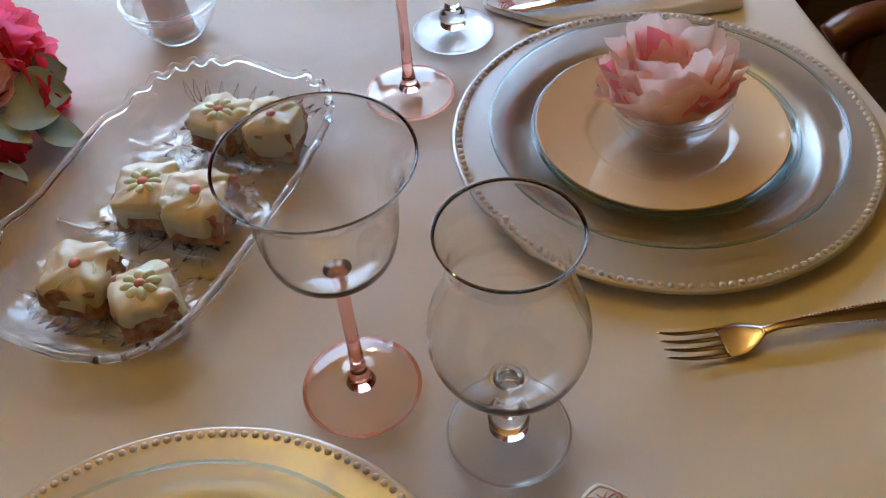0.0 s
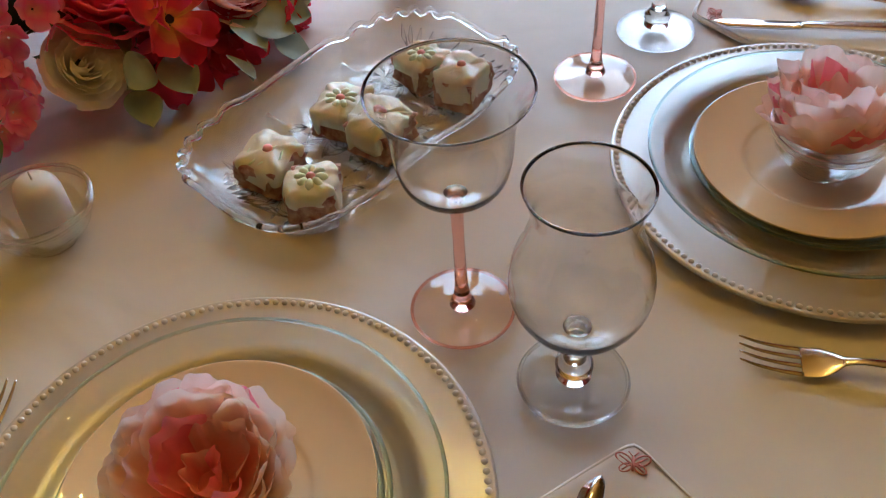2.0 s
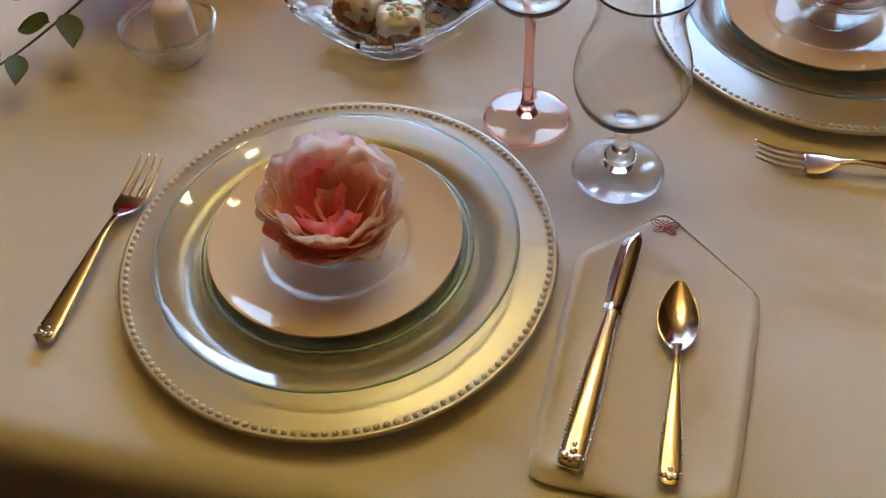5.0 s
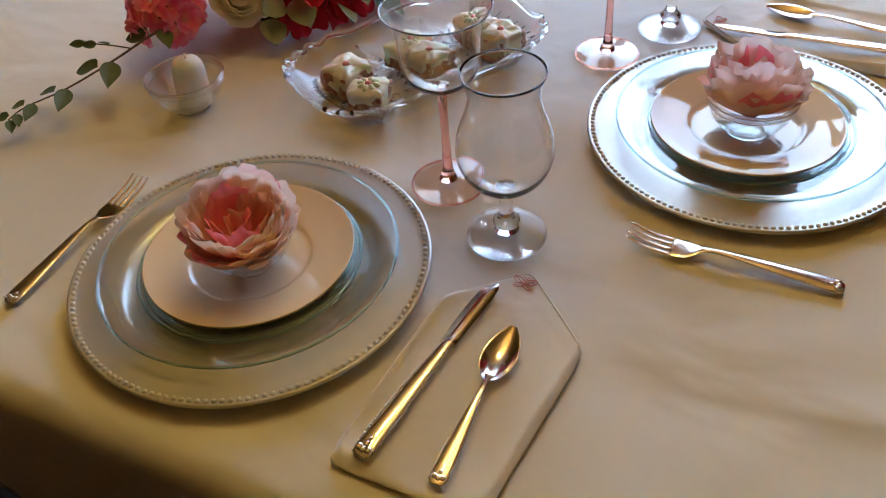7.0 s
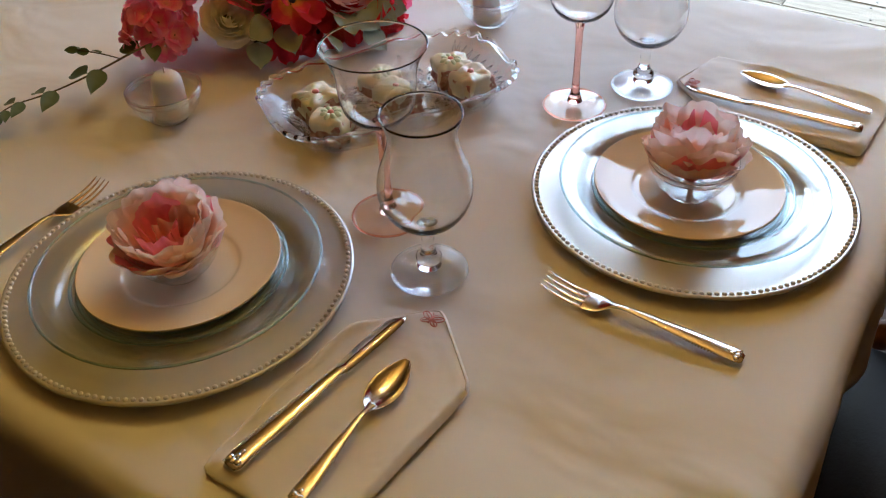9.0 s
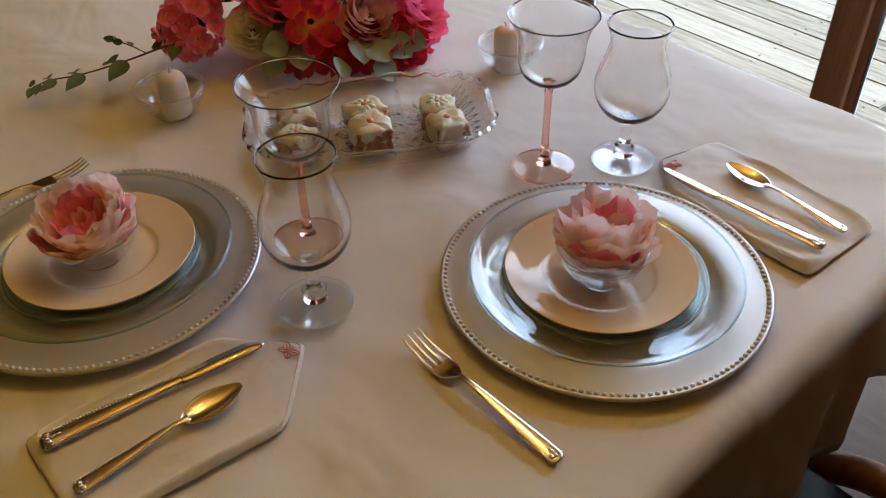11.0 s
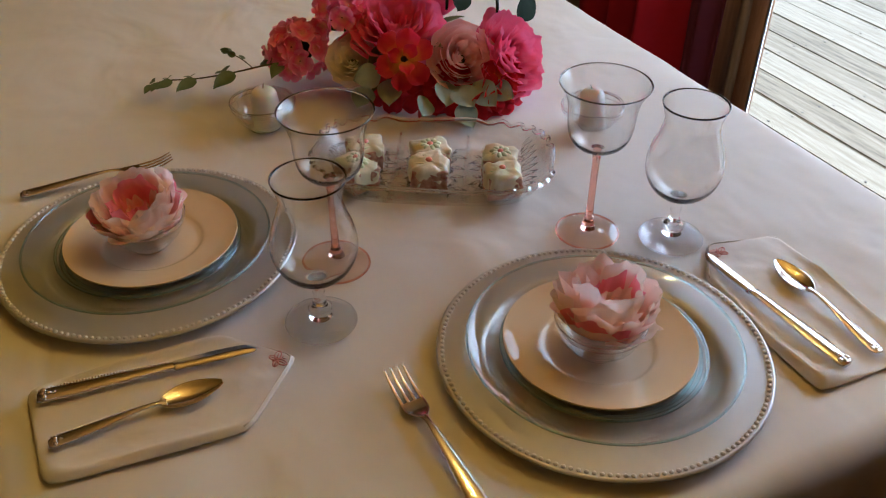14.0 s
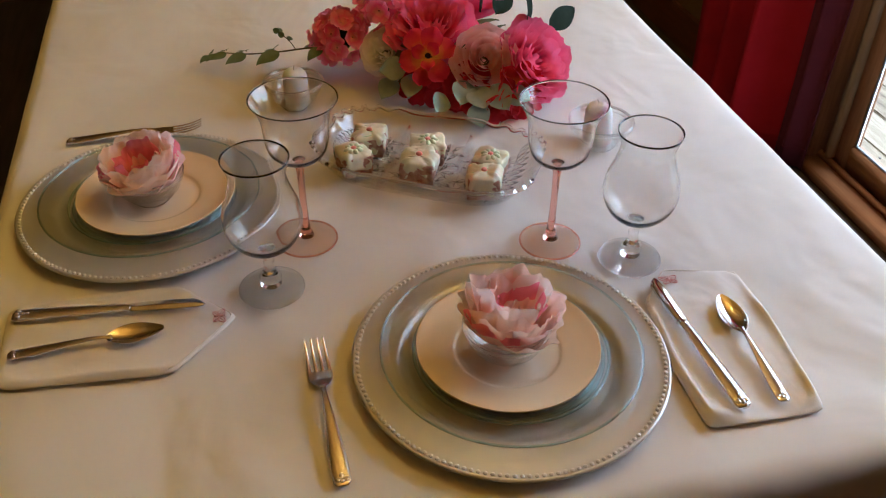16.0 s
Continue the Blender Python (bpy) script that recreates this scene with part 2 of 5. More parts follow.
# ---- mesh helpers ----
def thing(name, m=None, **tags):
    e = new(name)
    e.empty_display_size = 0.02
    if m is not None:
        e.matrix_world = m
    return tagged(e, **tags)


def mesh_of(name, bm, material, smooth=True):
    me = bpy.data.meshes.new(name)
    bm.normal_update()
    bm.to_mesh(me)
    bm.free()
    me.materials.append(material)
    if smooth:
        me.polygons.foreach_set("use_smooth", [True] * len(me.polygons))
    return me


def part(name, bm, material, parent, label="", smooth=True, m=None):
    ob = new(name, mesh_of(name, bm, material, smooth))
    ob.parent = parent
    if m is not None:
        ob.matrix_local = m
    return tagged(ob, label=label)


def shared(name, me, parent, m):
    ob = new(name, me)
    ob.parent = parent
    ob.matrix_local = m
    return ob


def box(x0, x1, y0, y1, z0, z1, bevel=0.0, bm=None):
    own = bm or bmesh.new()
    r = bmesh.ops.create_cube(own, size=1, matrix=Matrix.LocRotScale(((x0 + x1) / 2, (y0 + y1) / 2, (z0 + z1) / 2), None, (x1 - x0, y1 - y0, z1 - z0)))
    if bevel:
        es = list({e for v in r["verts"] for e in v.link_edges})
        bmesh.ops.bevel(own, geom=es, offset=bevel, segments=2, affect="EDGES", clamp_overlap=True)
    return own


def lathe(profile, seg=64, closed=False):
    """Turn a profile of (radius, height) round z."""
    bm = bmesh.new()
    rings = []
    for r, z in profile:
        if r < 1e-5:
            rings.append([bm.verts.new((0, 0, z))])
        else:
            rings.append([bm.verts.new((r * math.cos(2 * math.pi * i / seg), r * math.sin(2 * math.pi * i / seg), z)) for i in range(seg)])
    pairs = list(zip(rings, rings[1:]))
    if closed:
        pairs.append((rings[-1], rings[0]))
    for a, b in pairs:
        for i in range(seg):
            j = (i + 1) % seg
            if len(a) == 1 and len(b) > 1:
                bm.faces.new((a[0], b[j], b[i]))
            elif len(b) == 1 and len(a) > 1:
                bm.faces.new((a[i], a[j], b[0]))
            elif len(a) > 1:
                bm.faces.new((a[i], a[j], b[j], b[i]))
    bmesh.ops.recalc_face_normals(bm, faces=bm.faces)
    return bm


def smooth_curve(pts, n=40):
    """Catmull-Rom through points of any dimension."""
    p = [np.array(q, float) for q in pts]
    p = [2 * p[0] - p[1]] + p + [2 * p[-1] - p[-2]]
    out = []
    spans = len(p) - 3
    for k in range(n + 1):
        s = min(k / n * spans, spans - 1e-9)
        i, t = int(s), s - int(s)
        a, b, c, d = p[i:i + 4]
        out.append(0.5 * (2 * b + (c - a) * t + (2 * a - 5 * b + 4 * c - d) * t * t + (3 * b - a - 3 * c + d) * t ** 3))
    return out


def tube(pts, r, seg=8, bm=None, closed=False):
    own = bm or bmesh.new()
    pts = [Vector(p) for p in pts]
    rad = r if callable(r) else (lambda s: r)
    rings, n = [], len(pts)
    for i, p in enumerate(pts):
        a, b = (pts[(i - 1) % n], pts[(i + 1) % n]) if closed else (pts[max(i - 1, 0)], pts[min(i + 1, n - 1)])
        d = (b - a).normalized()
        u = d.cross(Vector((0, 0, 1)))
        u = u.normalized() if u.length > 1e-4 else Vector((1, 0, 0))
        w = d.cross(u)
        q = rad(i / (n - 1))
        rings.append([own.verts.new(p + q * (math.cos(2 * math.pi * k / seg) * u + math.sin(2 * math.pi * k / seg) * w)) for k in range(seg)])
    for a, b in list(zip(rings, rings[1:])) + ([(rings[-1], rings[0])] if closed else []):
        for k in range(seg):
            own.faces.new((a[k], a[(k + 1) % seg], b[(k + 1) % seg], b[k]))
    if not closed:
        own.faces.new(rings[0][::-1])
        own.faces.new(rings[-1])
    return own


def loft(sections, bm=None):
    """Join rings of equal length and cap both ends."""
    own = bm or bmesh.new()
    rings = [[own.verts.new(p) for p in s] for s in sections]
    n = len(rings[0])
    for a, b in zip(rings, rings[1:]):
        for k in range(n):
            own.faces.new((a[k], a[(k + 1) % n], b[(k + 1) % n], b[k]))
    own.faces.new(rings[0][::-1])
    own.faces.new(rings[-1])
    bmesh.ops.recalc_face_normals(own, faces=own.faces)
    return own


def structure(name, bm, material, label="", smooth=False, category=""):
    ob = new(name, mesh_of(name, bm, material, smooth))
    return tagged(ob, label=label, kind="structure", category=category)


# ---- the room ----
RX0, RX1, RY0, RY1, RH = -2.2, 1.93, -2.6, 3.3, 2.44
DY0, DY1, DH = -0.15, 1.53, 2.08      # the patio door's opening
WT = 0.16
structure("floor", box(RX0 - WT, RX1 + WT, RY0 - WT, RY1 + WT, -0.12, 0), VINYL, "dark brown polished wooden floor")
structure("ceiling", box(RX0 - WT, RX1 + WT, RY0 - WT, RY1 + WT, RH, RH + 0.15), CEILING, "warm brown cedar ceiling")
structure("wall_west", box(RX0 - WT, RX0, RY0 - WT, RY1 + WT, 0, RH), WALL, "dark olive painted wall")
structure("wall_north", box(RX0, RX1, RY1, RY1 + WT, 0, RH), WALL, "dark olive painted wall")
structure("wall_south", box(RX0, RX1, RY0 - WT, RY0, 0, RH), WALL, "dark olive painted wall")
we = box(RX1, RX1 + WT, DY1, RY1 + WT, 0, RH)
box(RX1, RX1 + WT, RY0 - WT, DY0, 0, RH, bm=we)
box(RX1, RX1 + WT, DY0, DY1, DH, RH, bm=we)
structure("wall_east", we, WALL, "dark olive painted wall with a patio door opening")
bb1 = box(RX0, RX1 - 0.02, RY1 - 0.018, RY1, 0, 0.14, 0.004)
box(RX0, RX0 + 0.018, RY0, RY1 - 0.02, 0, 0.14, 0.004, bm=bb1)
box(RX1 - 0.018, RX1, DY1 + 0.11, RY1 - 0.02, 0, 0.14, 0.004, bm=bb1)
structure("baseboard", bb1, DARKWOOD, "dark reddish wooden baseboard")

# patio door: jambs, casing, sash, glass
door = tagged(new("door_1"), label="stained cedar sliding patio door with clear glass", kind="structure", category="patio door")
door.matrix_world = pose(RX1, 0, 0)
part("casing", box(-0.018, 0, DY1, DY1 + 0.09, 0, DH + 0.09, 0.004), DOORWOOD, door)
part("casing", box(-0.018, 0, DY0 - 0.09, DY0, 0, DH + 0.09, 0.004), DOORWOOD, door)
part("casing", box(-0.018, 0, DY0, DY1, DH, DH + 0.09, 0.004), SILLWOOD, door)
part("jamb", box(0.0, WT, DY1 - 0.03, DY1, 0.03, DH, 0.002), DOORWOOD, door)
part("jamb", box(0.0, WT, DY0, DY0 + 0.03, 0.03, DH, 0.002), DOORWOOD, door)
part("stop_strip", box(-0.026, -0.002, DY1 - 0.010, DY1 + 0.004, 0.035, DH - 0.03, 0.004), mat("pale_stop_wood", (0.36, 0.23, 0.11), (0.28, 0.17, 0.075), 7, 0.5, stretch=(14, 14, 1)), door, "paler bare wooden stop strip")
part("stop_strip", box(0.020, 0.048, DY1 - 0.086, DY1 - 0.064, 0.056, DH - 0.03, 0.004), MATS["pale_stop_wood"], door, "paler bare wooden stop strip")
part("head", box(0.0, WT, DY0 + 0.03, DY1 - 0.03, DH - 0.03, DH, 0.002), SILLWOOD, door)
part("threshold", box(-0.03, 0.075, DY0, DY1, 0.0, 0.035, 0.005), SILLWOOD, door)
part("track", box(0.028, 0.042, DY0 + 0.03, DY1 - 0.03, 0.035, 0.055, 0.003), SILLWOOD, door)
part("outer_sill", box(0.075, WT, DY0, DY1, -0.01, 0.022, 0.004), mat("grey_metal", (0.42, 0.43, 0.43), (0.34, 0.35, 0.35), 20, 0.4, metal=0.7), door, "grey metal outer sill")
mid = 0.640
for y0, y1, off in ((mid - 0.040, DY1 - 0.033, 0.050), (DY0 + 0.03, mid + 0.040, 0.092)):
    sash = part("sash", box(off, off + 0.036, y1 - 0.095, y1, 0.04, DH - 0.035, 0.004), DOORWOOD, door)
    part("stile", box(off, off + 0.036, y0, y0 + 0.075, 0.04, DH - 0.035, 0.004), DOORWOOD, sash)
    part("bottom_rail", box(off, off + 0.036, y0 + 0.075, y1 - 0.095, 0.04, 0.118, 0.004), SILLWOOD, sash)
    part("top_rail", box(off, off + 0.036, y0 + 0.075, y1 - 0.095, DH - 0.12, DH - 0.035, 0.004), SILLWOOD, sash)
    part("gasket", tube([(off + 0.016, y0 + 0.078, 0.121), (off + 0.016, y1 - 0.098, 0.121), (off + 0.016, y1 - 0.098, DH - 0.123), (off + 0.016, y0 + 0.078, DH - 0.123)], 0.006, 6, closed=True), MATS["grey_metal"], sash, "grey glazing gasket")
    pane = part("pane", box(off + 0.014, off + 0.019, y0 + 0.076, y1 - 0.096, 0.119, DH - 0.121), glass("window_glass", (0.98, 0.99, 0.985), 1.45, gloss=0.03), sash, "clear window pane", smooth=False)
    pane.visible_shadow = False

# deck and ground outside
structure("ground", box(-60, 120, -90, 90, -0.9, -0.7), GROUND, "grassy ground beyond the deck")
deck = tagged(new("deck"), label="weathered grey wooden deck outside the door", kind="structure", category="deck")
joist = box(RX1 + WT + 0.02, RX1 + WT + 5.2, -4.0, 8.0, -0.30, -0.10)
part("joist_bed", joist, mat("dark_joist", (0.03, 0.028, 0.025), (0.06, 0.055, 0.05), 6, 0.9), deck)
board_me = mesh_of("board", box(-0.0692, 0.0692, -1.85, 1.85, -0.034, 0, 0.004), DECK, False)
rb = random.Random(5)

# ---- curtains ----
def curtain(y0, y1, x, name_label, folds, seed, lining=False):
    rnd = random.Random(seed)
    c = thing("curtain", pose(x, y0, 0.02), label=name_label, category="curtain", group="curtains at the patio door")
    w, h = y1 - y0, 2.16
    ph = [rnd.uniform(0, 6.28) for _ in range(4)]

    def off(s, z):
        a = (0.028 if lining else 0.075) * math.sin(2 * math.pi * folds * s + ph[0] + 0.25 * math.sin(3 * z + ph[1])) + 0.012 * math.sin(2 * math.pi * folds * 2.3 * s + ph[2])
        return a * (1.0 - 0.25 * z / h) + 0.006 * math.sin(4 * z + ph[3] + 5 * s)

    bm = bmesh.new()
    nu, nv = 90, 24
    grid = [[bm.verts.new((off(i / nu, h * j / nv), w * i / nu + 0.01 * math.sin(7 * i / nu * folds), h * j / nv)) for i in range(nu + 1)] for j in range(nv + 1)]
    for j in range(nv):
        for i in range(nu):
            bm.faces.new((grid[j][i], grid[j][i + 1], grid[j + 1][i + 1], grid[j + 1][i]))
    panel = part("panel", bm, LINING if lining else CURTAIN, c)
    sol = panel.modifiers.new("thick", "SOLIDIFY")
    sol.thickness = 0.003
    hem = [(off(i / nu, 0.06) - 0.0035, w * i / nu + 0.01 * math.sin(7 * i / nu * folds), 0.06) for i in range(nu + 1)]
    part("hem", tube(hem, 0.0025, 5), LINING if lining else CURTAIN, c)
    return c


curtain(1.545, 1.985, RX1 - 0.13, "deep red fabric curtain hanging in soft folds", 3.0, 3)
curtain(1.458, 1.575, RX1 - 0.075, "plum curtain lining turned back beside the door casing", 1.0, 8, True)
curtain(-0.66, -0.22, RX1 - 0.10, "deep red fabric curtain drawn back from the patio door", 3.2, 5)
rod = thing("curtain_rod", pose(RX1 - 0.10, 0, 2.24), label="dark wooden curtain rod over the patio door", category="curtain rod")
part("pole", tube([(0, -1.15, 0), (0, 2.25, 0)], 0.014, 12), DARKWOOD, rod)
for yy in (-1.1, 0.5, 2.2):
    part("bracket", box(0, 0.10, yy - 0.012, yy + 0.012, -0.012, 0.012, 0.002), DARKWOOD, rod)
for yy, s in ((-1.15, -1), (2.25, 1)):
    fb = lathe([(0, -0.03), (0.02, -0.02), (0.026, 0), (0.02, 0.02), (0, 0.03)], 16)
    part("finial", fb, DARKWOOD, rod, m=pose(0, yy + s * 0.02, 0, 90))

# ---- chandelier over the table ----
LX, LY, LZ = 0.74, 0.50, 1.90
ch = thing("chandelier", pose(LX, LY, LZ), label="brass chandelier with warm lit candle bulbs over the table", category="chandelier")
part("column", lathe([(0, -0.05), (0.012, -0.045), (0.02, -0.02), (0.03, 0.02), (0.018, 0.06), (0.012, 0.12), (0.012, 0.2), (0.0, 0.2)], 24), BRASS, ch)
part("rod", tube([(0, 0, 0.19), (0, 0, RH - LZ - 0.02)], 0.006, 10), BRASS, ch)
part("canopy", lathe([(0, RH - LZ), (0.06, RH - LZ - 0.002), (0.055, RH - LZ - 0.02), (0.01, RH - LZ - 0.03), (0, RH - LZ - 0.03)], 24), BRASS, ch)
for k in range(6):
    a = 2 * math.pi * k / 6 + 0.3
    c, s = math.cos(a), math.sin(a)
    arm = part("arm", tube(smooth_curve([(q * c, q * s, z) for q, z in ((0.02, 0.02), (0.09, -0.04), (0.19, -0.02), (0.25, 0.05))], 14), 0.006, 8), BRASS, ch)
    part("socket", lathe([(0, 0), (0.030, 0.002), (0.032, 0.006), (0.014, 0.008), (0.016, 0.03), (0, 0.03)], 16), BRASS, arm, m=pose(0.25 * c, 0.25 * s, 0.05))
    part("bulb", lathe([(0, 0.0), (0.008, 0.0), (0.012, 0.015), (0.018, 0.04), (0.015, 0.06), (0.0, 0.07)], 20), bulb_mat, arm, "warm glowing bulb", m=pose(0.25 * c, 0.25 * s, 0.08))

# ---- table and cloth ----
table = thing("dining_table", pose(TX / 2, TY / 2, 0), label="dark wooden dining table under a long cloth", category="table")
hx, hy = TX / 2 - 0.012, TY / 2 - 0.012
part("tabletop", box(-hx, hx, -hy, hy, TOP - 0.038, TOP - 0.007, 0.008), DARKWOOD, table)
part("apron", box(-hx + 0.10, hx - 0.10, -hy + 0.10, hy - 0.10, TOP - 0.12, TOP - 0.038, 0.004), DARKWOOD, table)
for sx in (-1, 1):
    for sy in (-1, 1):
        part("leg", lathe([(0, 0), (0.022, 0.0), (0.026, 0.06), (0.03, 0.3), (0.024, 0.42), (0.036, 0.5), (0.036, TOP - 0.12), (0, TOP - 0.12)], 20), DARKWOOD, table,
             m=pose(sx * (hx - 0.14), sy * (hy - 0.14), 0))


def cloth_height(x, y):
    """Soft creases of the cloth on the tabletop."""
    p = Vector((x, y, 0.31))
    a = noise.noise(p * 6.5) * 0.0016 + noise.noise(p * 14 + Vector((3, 1, 0))) * 0.0009 + noise.noise(p * 30) * 0.0003
    b = noise.noise(Vector((x * 5 + 3.0 * y, y * 2.2 - 1.6 * x, 7.7)))
    e = noise.noise(Vector((x * 3.2 - 5.0 * y, y * 2.0 + 3 * x, 2.7)))
    return TOP - 0.0024 + a + 0.0014 * max(0.0, 1 - abs(b) * 6) + 0.0011 * max(0.0, 1 - abs(e) * 8)


def make_cloth():
    rc, drop = 0.028, 0.25
    bm = bmesh.new()
    # arc-length coordinate past the edge -> out and down
    def bend(d):
        arc = rc * math.pi / 2
        if d <= 0:
            return d, 0.0
        if d < arc:
            a = d / rc
            return rc * math.sin(a), -rc * (1 - math.cos(a))
        return rc, -rc - (d - arc)

    def axis(length, step):
        inner = [rc + (length - 2 * rc) * i / max(1, round((length - 2 * rc) / step)) for i in range(round((length - 2 * rc) / step) + 1)]
        outer = [0.006, 0.012, 0.02, 0.028, 0.036, 0.044] + [0.044 + (drop - 0.044) * i / 12 for i in range(1, 13)]
        return [rc - o for o in outer[::-1]] + inner + [length - rc + o for o in outer]

    xs, ys = axis(TX, 0.014), axis(TY, 0.014)
    verts = []
    for y in ys:
        row = []
        for x in xs:
            dx = max(rc - x, x - (TX - rc), 0)
            dy = max(rc - y, y - (TY - rc), 0)
            sx = -1 if x < TX / 2 else 1
            sy = -1 if y < TY / 2 else 1
            bx, by = min(max(x, rc), TX - rc), min(max(y, rc), TY - rc)
            if dx == 0 and dy == 0:
                row.append(bm.verts.new((x, y, cloth_height(x, y))))
                continue
            d = math.hypot(dx, dy) if dx and dy else dx + dy
            out, dz = bend(d)
            ux, uy = (dx * sx / (dx + dy), dy * sy / (dx + dy)) if d else (0, 0)
            n = math.hypot(ux, uy)
            ux, uy = ux / n, uy / n
            hang = max(0.0, -dz - rc * 0.35) / drop
            run = bx if dy > dx else by
            corner = min(1.0, 2.2 * min(dx, dy) / max(dx, dy))
            fold = (0.007 * math.sin(run * 58 + 4 * noise.noise(Vector((run * 6, 1.0, sy)))) + math.sin(run * 21 + 1.3 * noise.noise(Vector((run * 3, sx * 2.0, sy))) * 3) * 0.016 + noise.noise(Vector((run * 5, dz * 3, 4.2))) * 0.018) * hang * (1 - corner) * (0.12 if dx > dy else 0.8 + 0.9 * min(1.0, max(0.0, bx / TX)))
            flare = (-0.01 if dx > dy else -0.006) * hang + 0.02 * hang * corner
            o = out + fold + flare
            row.append(bm.verts.new((bx + ux * o, by + uy * o, cloth_height(bx, by) + dz)))
        verts.append(row)
    for a, b in zip(verts, verts[1:]):
        for i in range(len(xs) - 1):
            bm.faces.new((a[i], a[i + 1], b[i + 1], b[i]))
    return bm


cloth = tagged(new("tablecloth", mesh_of("tablecloth", make_cloth(), CLOTH)), label="cream cotton tablecloth with soft creases draped over the table", category="tablecloth")
th = cloth.modifiers.new("thick", "SOLIDIFY")
th.thickness, th.offset = 0.0012, -1
SURF = TOP + 0.0005


# ---- chairs ----
def chair(m, label):
    c = thing("armchair", m, label=label, category="chair", group="chairs at the table")
    sb = box(-0.22, 0.22, -0.44, -0.0, 0.40, 0.475, 0.022)
    part("seat", sb, LEATHER, c, "black grained leather seat")
    part("seat_frame", box(-0.235, 0.235, -0.45, 0.004, 0.345, 0.398, 0.008), DARKWOOD, c)
    for sx in (-1, 1):
        part("leg", tube([(sx * 0.205, -0.03, 0), (sx * 0.21, -0.03, 0.2), (sx * 0.213, -0.03, 0.35)], 0.02, 10), DARKWOOD, c)
        part("side_rail", tube(smooth_curve([(sx * 0.232, -0.035, 0.405), (sx * 0.240, -0.06, 0.455), (sx * 0.246, -0.14, 0.478), (sx * 0.246, -0.30, 0.470), (sx * 0.225, -0.45, 0.46)], 16), 0.021, 10), DOORWOOD, c, "reddish curved side rail")
        part("back_post", tube([(sx * 0.20, -0.52, 0), (sx * 0.205, -0.455, 0.3), (sx * 0.205, -0.462, 0.5), (sx * 0.20, -0.50, 0.90)], 0.019, 10), DARKWOOD, c)
        part("arm", tube(smooth_curve([(sx * 0.215, -0.475, 0.66), (sx * 0.25, -0.33, 0.665), (sx * 0.262, -0.19, 0.655), (sx * 0.262, -0.15, 0.635)], 14), 0.02, 10), DARKWOOD, c)
        part("arm_post", tube([(sx * 0.228, -0.20, 0.37), (sx * 0.25, -0.19, 0.5), (sx * 0.262, -0.185, 0.645)], 0.014, 10), DARKWOOD, c)
    part("top_rail", loft([[(x, -0.50 + 0.03 * (x / 0.22) ** 2 - 0.02 + a * 0.0, 0.90 + 0.02 * (1 - (x / 0.22) ** 2) + b) for a, b in ((0, 0),)] * 1 +
                           [(x, -0.478 + 0.03 * (x / 0.22) ** 2 - 0.02, 0.90 + 0.02 * (1 - (x / 0.22) ** 2)), (x, -0.47 + 0.03 * (x / 0.22) ** 2 - 0.02, 0.81), (x, -0.492 + 0.03 * (x / 0.22) ** 2 - 0.02, 0.81)]
                           for x in [-0.22 + 0.44 * i / 12 for i in range(13)]]), DARKWOOD, c)
    part("back_pad", box(-0.17, 0.17, -0.495, -0.455, 0.52, 0.80, 0.014), LEATHER, c, "black grained leather back pad")
    return c


chair(pose(0.565, 0.055, 0), "dark wooden armchair with a black leather seat pushed under the cloth")
chair(pose(-0.02, 0.55, 0, 0, 0, -90), "dark wooden armchair with a black leather seat at the shaded side")


# ---- plates ----
def ring_profile(pts, n=60):
    return [(max(0.0, float(r)), float(z)) for r, z in smooth_curve(pts, n)]


charger_top = ring_profile([(0, 0.0035), (0.06, 0.0035), (0.100, 0.0038), (0.110, 0.006), (0.118, 0.0105), (0.128, 0.0120), (0.150, 0.0125), (0.1585, 0.0130), (0.163, 0.0138), (0.165, 0.0125)], 70)
charger_prof = charger_top + [(0.1645, 0.0105), (0.150, 0.0092), (0.120, 0.0068), (0.112, 0.003), (0.102, 0.0), (0.0, 0.0)]
bead_bm = bmesh.new()
NB = 150
for k in range(NB):
    a = 2 * math.pi * k / NB
    bmesh.ops.create_icosphere(bead_bm, subdivisions=2, radius=0.0023, matrix=Matrix.Translation((0.1592 * math.cos(a), 0.1592 * math.sin(a), 0.0136)) @ Matrix.Diagonal((1, 1, 0.85, 1)))
bead_me = mesh_of("bead_rim", bead_bm, BEAD)
charger_me = mesh_of("plate", lathe(charger_prof, 128), CHARGER)

gp_top = ring_profile([(0, 0.0035), (0.055, 0.0035), (0.078, 0.0042), (0.088, 0.0085), (0.096, 0.0135), (0.106, 0.0155), (0.122, 0.0180), (0.133, 0.0215), (0.135, 0.0215)], 64)
gp_bot = [(0.1355, 0.0202), (0.133, 0.0186), (0.122, 0.0150), (0.106, 0.0122), (0.097, 0.0098), (0.090, 0.0045), (0.082, 0.0008), (0.076, 0.0), (0.070, 0.0012), (0.0, 0.0012)]
glass_plate_me = mesh_of("glass_body", lathe(gp_top + gp_bot, 128), AQUA)
dp_top = ring_profile([(0, 0.0050), (0.040, 0.0050), (0.052, 0.0056), (0.058, 0.0080), (0.066, 0.0098), (0.082, 0.0130), (0.0940, 0.0165), (0.0957, 0.0166)], 64)
dp_bot = [(0.0960, 0.0152), (0.090, 0.0135), (0.075, 0.0095), (0.060, 0.0050), (0.053, 0.0012), (0.050, 0.0), (0.046, 0.0012), (0.044, 0.0022), (0.0, 0.0022)]
china_me = mesh_of("china_body", lathe(dp_top + dp_bot, 96), CHINA)
